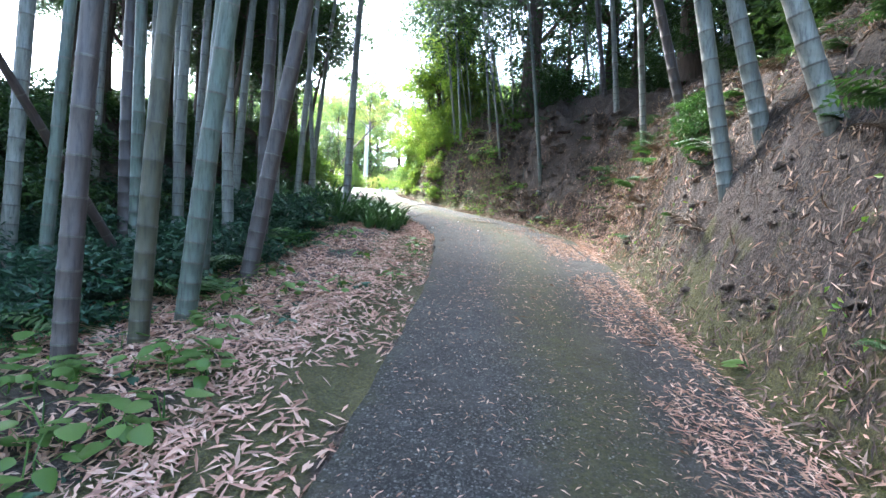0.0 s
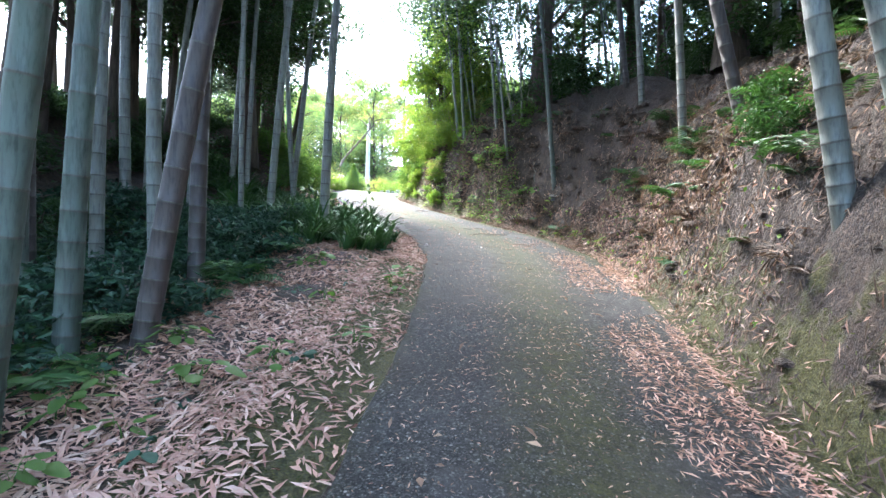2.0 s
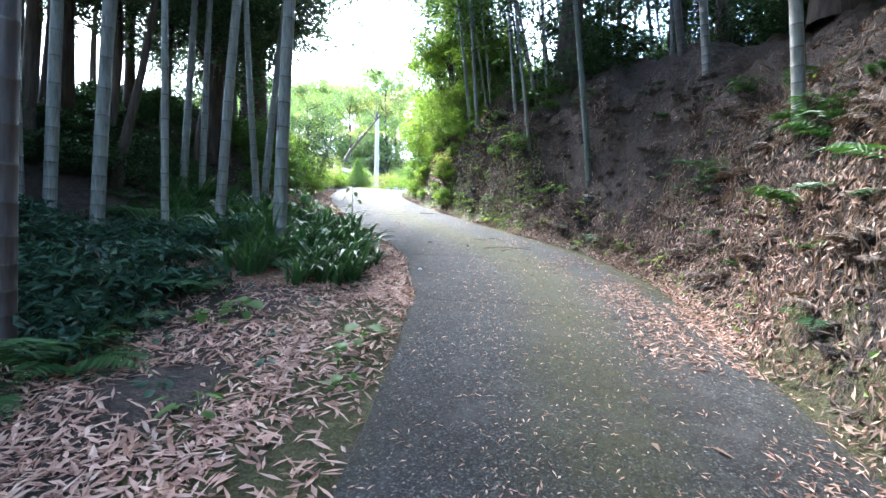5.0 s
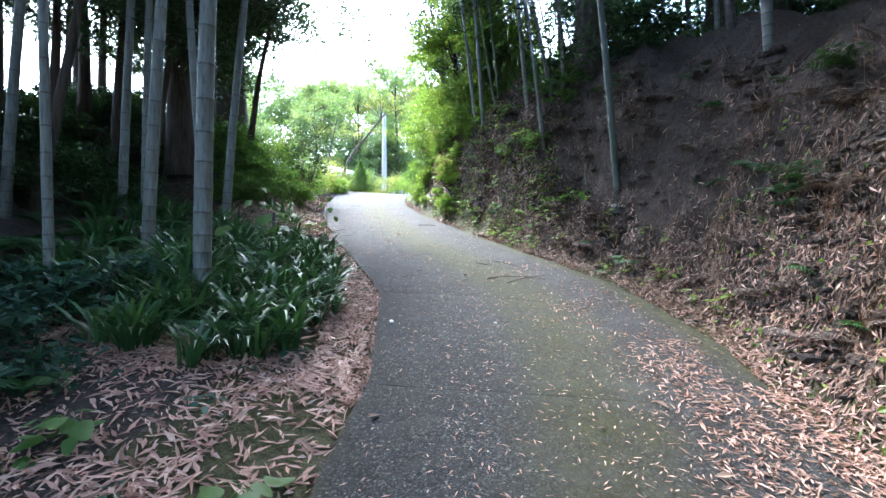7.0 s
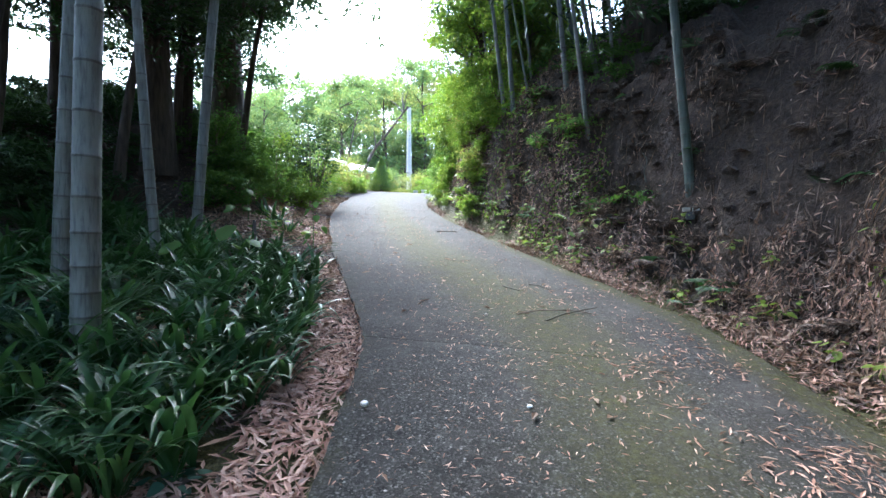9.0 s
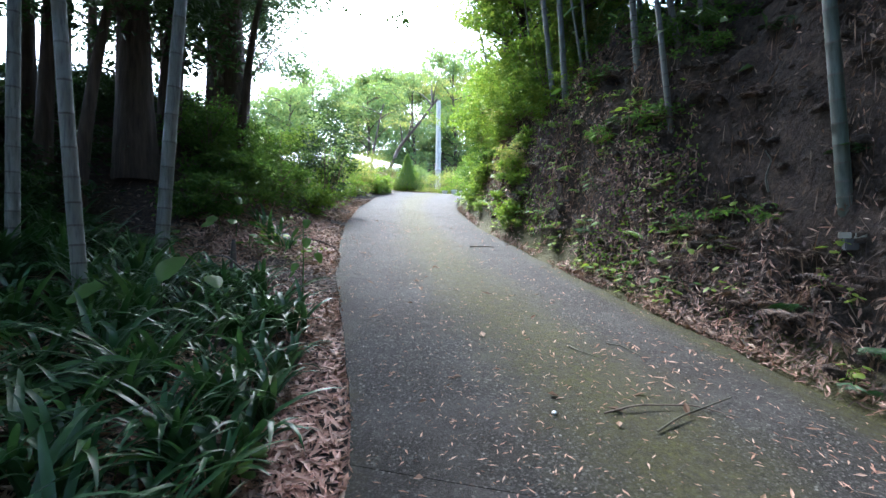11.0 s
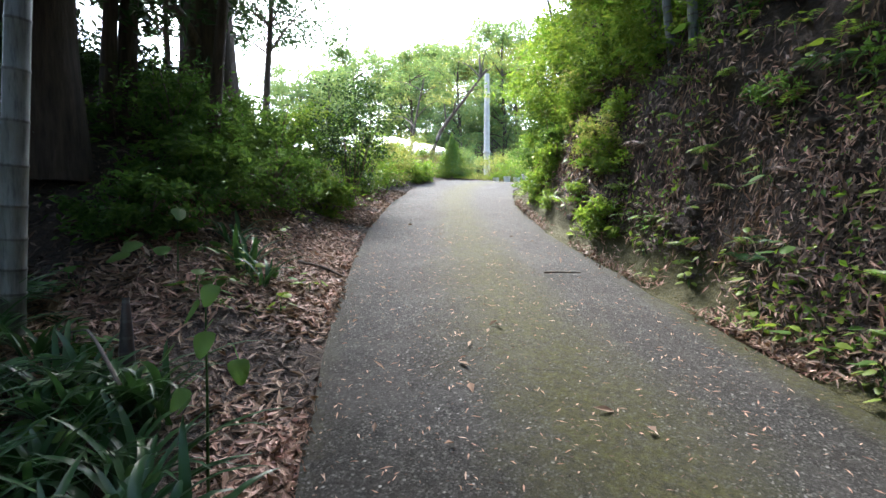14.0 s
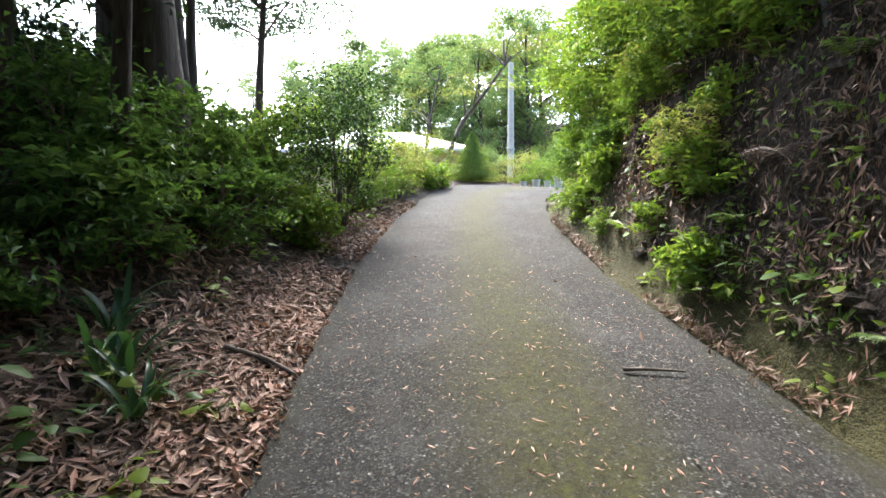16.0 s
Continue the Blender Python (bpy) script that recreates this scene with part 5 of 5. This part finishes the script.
for i, (x, y, r, h, m) in enumerate([(-8.0, 29.0, .8, .5, GOLD), (-7.0, 30.4, .9, .55, GOLD), (-6.0, 29.6, .8, .45, LIME), (-5.0, 30.0, .9, .6, GOLD), (-3.6, 30.4, 1.1, 1.0, GOLD), (-8.7, 31.5, .9, .7, FAR_LEAF),
                                     (-9.4, 28.4, .9, .8, GOLD), (-8.9, 27.2, .7, .65, LIME), (-10.2, 27.0, 1.0, .9, LIME), (-11.2, 29.5, 1.1, .9, FAR_LEAF), (-2.2, 31.5, 1.3, 1.3, GOLD), (-6.2, 32.5, 1.2, .9, FAR_LEAF)]):
    shrub("garden_shrub", x, y, (r, r, h), m, 90 + i, "rounded yellow-green garden shrub beyond the crest", 6, 2600, 0.085, 0.4, None, "garden shrubs", 0.35)

# wooded hill behind the house
g = np.random.default_rng(31)
FAR = []
for i in range(4):
    h = (9, 11, 8, 10)[i]
    FAR.append(tree("wood_tree", -20 + i * 7, 48 + (i % 2) * 3, h, .2, (3.2, 3.2, 2.4), (FAR_LEAF, FAR_LEAF, GOLD, FAR_LEAF)[i], 150 + i, "tree of the wood behind the house", "tree", 11000, 0.24, 18, 0.04, group="wood behind the house"))
for i in range(44):
    x, y = g.uniform(-48, 22), g.uniform(44, 70)
    m = pose(x, y, gz(x, y) - 0.1, 0, 0, g.uniform(0, 360))
    t = copy_thing(FAR[i % 4], m)
    s = g.uniform(0.8, 1.25)
    t.scale = (s, s, s)

g = np.random.default_rng(41)
thicket([(x, y) for x, y in zip(g.uniform(-40, 16, 46), g.uniform(41, 58, 46))], 800, "rounded bush at the edge of the wood", "bushes before the wood", FAR_LEAF, (2.0, 2.0, 1.3), 3200, 0.22)

# ---- small things ----
def rod(name, pts, r, label, category, mat=None, tip=0.5, sides=6):
    s = np.linspace(0, 1, 12)
    k = np.linspace(0, 1, len(pts))
    path = np.stack([np.interp(s, k, [q[i] for q in pts]) for i in range(3)], 1)
    v, f = tube(path, r * (1 - (1 - tip) * s), sides)
    return tagged(new(name, quick_mesh(name, v, f, (mat or TWIG,), True)), label, category)


def on_lane(x, y, h=0.012):
    return (x, y, float(base_z(x, y)) + 0.02 + h)


def on_ground(x, y, h=0.02):
    return (x, y, gz(x, y) + h)


# a dead culm leaning through the grove
me, _ = culm_mesh(0.055, 5.2, (0.0, 0.0), (0, 0), 990, CULM_BROWN, 0.3)
dead = tagged(new("fallen_bamboo", me), "dead grey bamboo culm fallen against its neighbours", "bamboo")
d = Vector((-3.5, 3.6, 2.23)) - Vector((-3.75, 5.44, 0.5))
dead.matrix_basis = Matrix.Translation((-3.75, 5.44, gz(-3.75, 5.44) + 0.1)) @ d.to_track_quat("Z", "Y").to_matrix().to_4x4()
# a cut bamboo stump among the strap leaves
me, _ = culm_mesh(0.05, 0.5, (0.02, 0.0), (0, 0), 991, CULM_BROWN, 0.14)
stump = tagged(new("bamboo_stump", me), "short cut brown bamboo stump with rough top", "stump")
stump.location = (-4.06, 14.4, gz(-4.06, 14.4))
stump.scale = (1, 1, 1.15)
rod("curved_stick", [(1.53, 15.62, 3.55), (1.50, 15.60, 3.7), (1.54, 15.55, 3.85), (1.47, 15.5, 3.95)], 0.012, "pale curved dead stick on the bank", "stick", CULM_PALE)
rod("twig", [on_lane(-2.22, 17.86), on_lane(-2.05, 17.92, 0.02), on_lane(-1.85, 18.0)], 0.014, "dark twig lying on the lane", "twig")
rod("branch", [on_ground(-4.75, 16.8, 0.04), on_ground(-4.45, 16.87, 0.06), on_ground(-4.15, 16.95, 0.03)], 0.022, "dark dead branch at the edge of the lane", "branch")
rod("dry_twig", [on_lane(0.0, 13.1), on_lane(0.2, 13.25, 0.03), on_lane(0.55, 13.4, 0.02), on_lane(0.8, 13.35)], 0.007, "thin dry twig on the lane", "twig")
rod("dry_twig", [on_lane(0.3, 13.0), on_lane(0.45, 13.2, 0.03), on_lane(0.8, 13.6, 0.02)], 0.008, "thin pale bamboo twig on the lane", "twig", CULM_OLIVE)
rod("dry_twig", [on_lane(0.0, 14.3), on_lane(0.12, 14.27, 0.02), on_lane(0.25, 14.15)], 0.007, "curled pale dry sheath on the lane", "twig", CULM_OLIVE)
rod("dry_twig", [on_lane(-0.3, 14.12), on_lane(-0.22, 14.03, 0.02), on_lane(-0.08, 13.98)], 0.007, "curled pale dry sheath on the lane", "twig", CULM_OLIVE)
rod("dead_branch", [on_ground(-3.5, 14.0, 0.3), on_ground(-3.85, 14.1, 0.35), on_ground(-4.2, 14.25, 0.3), on_ground(-4.6, 14.3, 0.1)], 0.012, "thin dead branch among the plants", "branch")


def pebble(x, y, r, seed, label):
    bm = bmesh.new()
    bmesh.ops.create_icosphere(bm, subdivisions=2, radius=r)
    g = np.random.default_rng(seed)
    for v in bm.verts:
        v.co *= 1 + g.uniform(-0.08, 0.08)
        v.co.z *= 0.65
    me = bpy.data.meshes.new("pebble")
    bm.to_mesh(me)
    bm.free()
    me.materials.append(POT)
    ob = tagged(new("pebble", me), label, "stone", "pebbles")
    ob.location = on_lane(x, y, r * 0.4)


pebble(-0.72, 10.98, 0.028, 1, "small white stone on the lane")
pebble(0.3, 11.28, 0.02, 2, "small pale stone on the lane")
pebble(-0.3, 13.0, 0.018, 3, "small pale stone on the lane")

# two small plates and a box clamped to the foot of the slender culm
clamp = tagged(new("clamp"), "small metal clamp at the foot of a bamboo", "clamp")
clamp.location = (1.98, 15.02, gz(1.98, 15.02) + 0.12)
part("plate", box(-0.10, -0.09, 0, -0.01, -0.06, 0.05, 0.004), GREYC, clamp)
part("plate", box(0.01, -0.09, 0, 0.10, -0.06, 0.05, 0.004), GREYC, clamp)
part("block", box(-0.05, -0.08, -0.10, 0.05, 0.0, -0.005, 0.008), DARKM, clamp)

# broad-leaved plants that stand by themselves
def big_leaf(x, y, spec, seed, name, label):
    ob = leafy_plant(name, seed, label, "", leaf=BROAD, spec=spec)
    ob.location = (x, y, gz(x, y) - 0.02)


big_leaf(-3.5, 12.95, [(.16, -.03, .66, .24, 300, 35), (-.25, -.35, .48, .24, 280, 30), (.34, .2, .5, .15, 330, 30), (-.42, -.05, .4, .17, 225, 38), (.05, .25, .44, .14, 80, 30)], 501, "taro_plant", "tall plant with large bright heart-shaped leaves")
big_leaf(-4.95, 15.45, [(.05, -.02, .62, .12, 330, 45), (-.1, -.3, .34, .15, 290, 30), (.15, -.25, .3, .13, 320, 25), (-.3, -.15, .4, .12, 240, 35), (.25, .1, .28, .11, 20, 25), (0, -.45, .26, .14, 270, 25)], 507, "taro_plant", "bright green plant with one leaf on a tall bent stalk")
big_leaf(-2.8, 13.92, [(.05, 0, 1.0, .08, 290, 60), (-.1, .05, .92, .09, 240, 60), (.1, -.08, .82, .09, 300, 55), (-.12, -.06, .74, .08, 220, 55), (.14, .05, .68, .09, 330, 60), (0, -.1, .58, .08, 270, 50), (-.1, 0, .5, .07, 250, 50)], 502, "sapling",
         "thin sapling with round translucent green leaves")
big_leaf(-0.55, 5.97, [(.05, .02, .17, .1, 20, 10), (-.08, .05, .15, .1, 130, 15), (0, -.1, .13, .1, 260, 10), (.12, -.06, .12, .09, 320, 12), (-.1, -.05, .1, .08, 200, 15), (.05, .12, .12, .09, 80, 10)], 503, "dock_plant", "low plant with large rounded leaves in the moss")
big_leaf(-1.55, 2.2, [(.1, .05, .28, .15, 20, 10), (-.18, .05, .25, .16, 150, 15), (0, -.15, .22, .14, 260, 10), (.25, -.1, .2, .13, 320, 12), (-.2, -.15, .2, .14, 210, 15), (.1, .2, .24, .14, 80, 10)], 504, "butterbur_plant", "leafy plant with large soft green leaves")
big_leaf(-1.1, 2.5, [(.1, .05, .2, .12, 20, 10), (-.12, .05, .2, .12, 150, 15), (0, -.12, .18, .11, 260, 10)], 505, "butterbur_plant", "small plant with soft green leaves")
big_leaf(2.75, 4.1, [(.0, .05, .1, .13, 180, 10), (-.1, -.05, .08, .1, 200, 5)], 506, "dock_plant", "broad green leaf growing from the mossy slope")
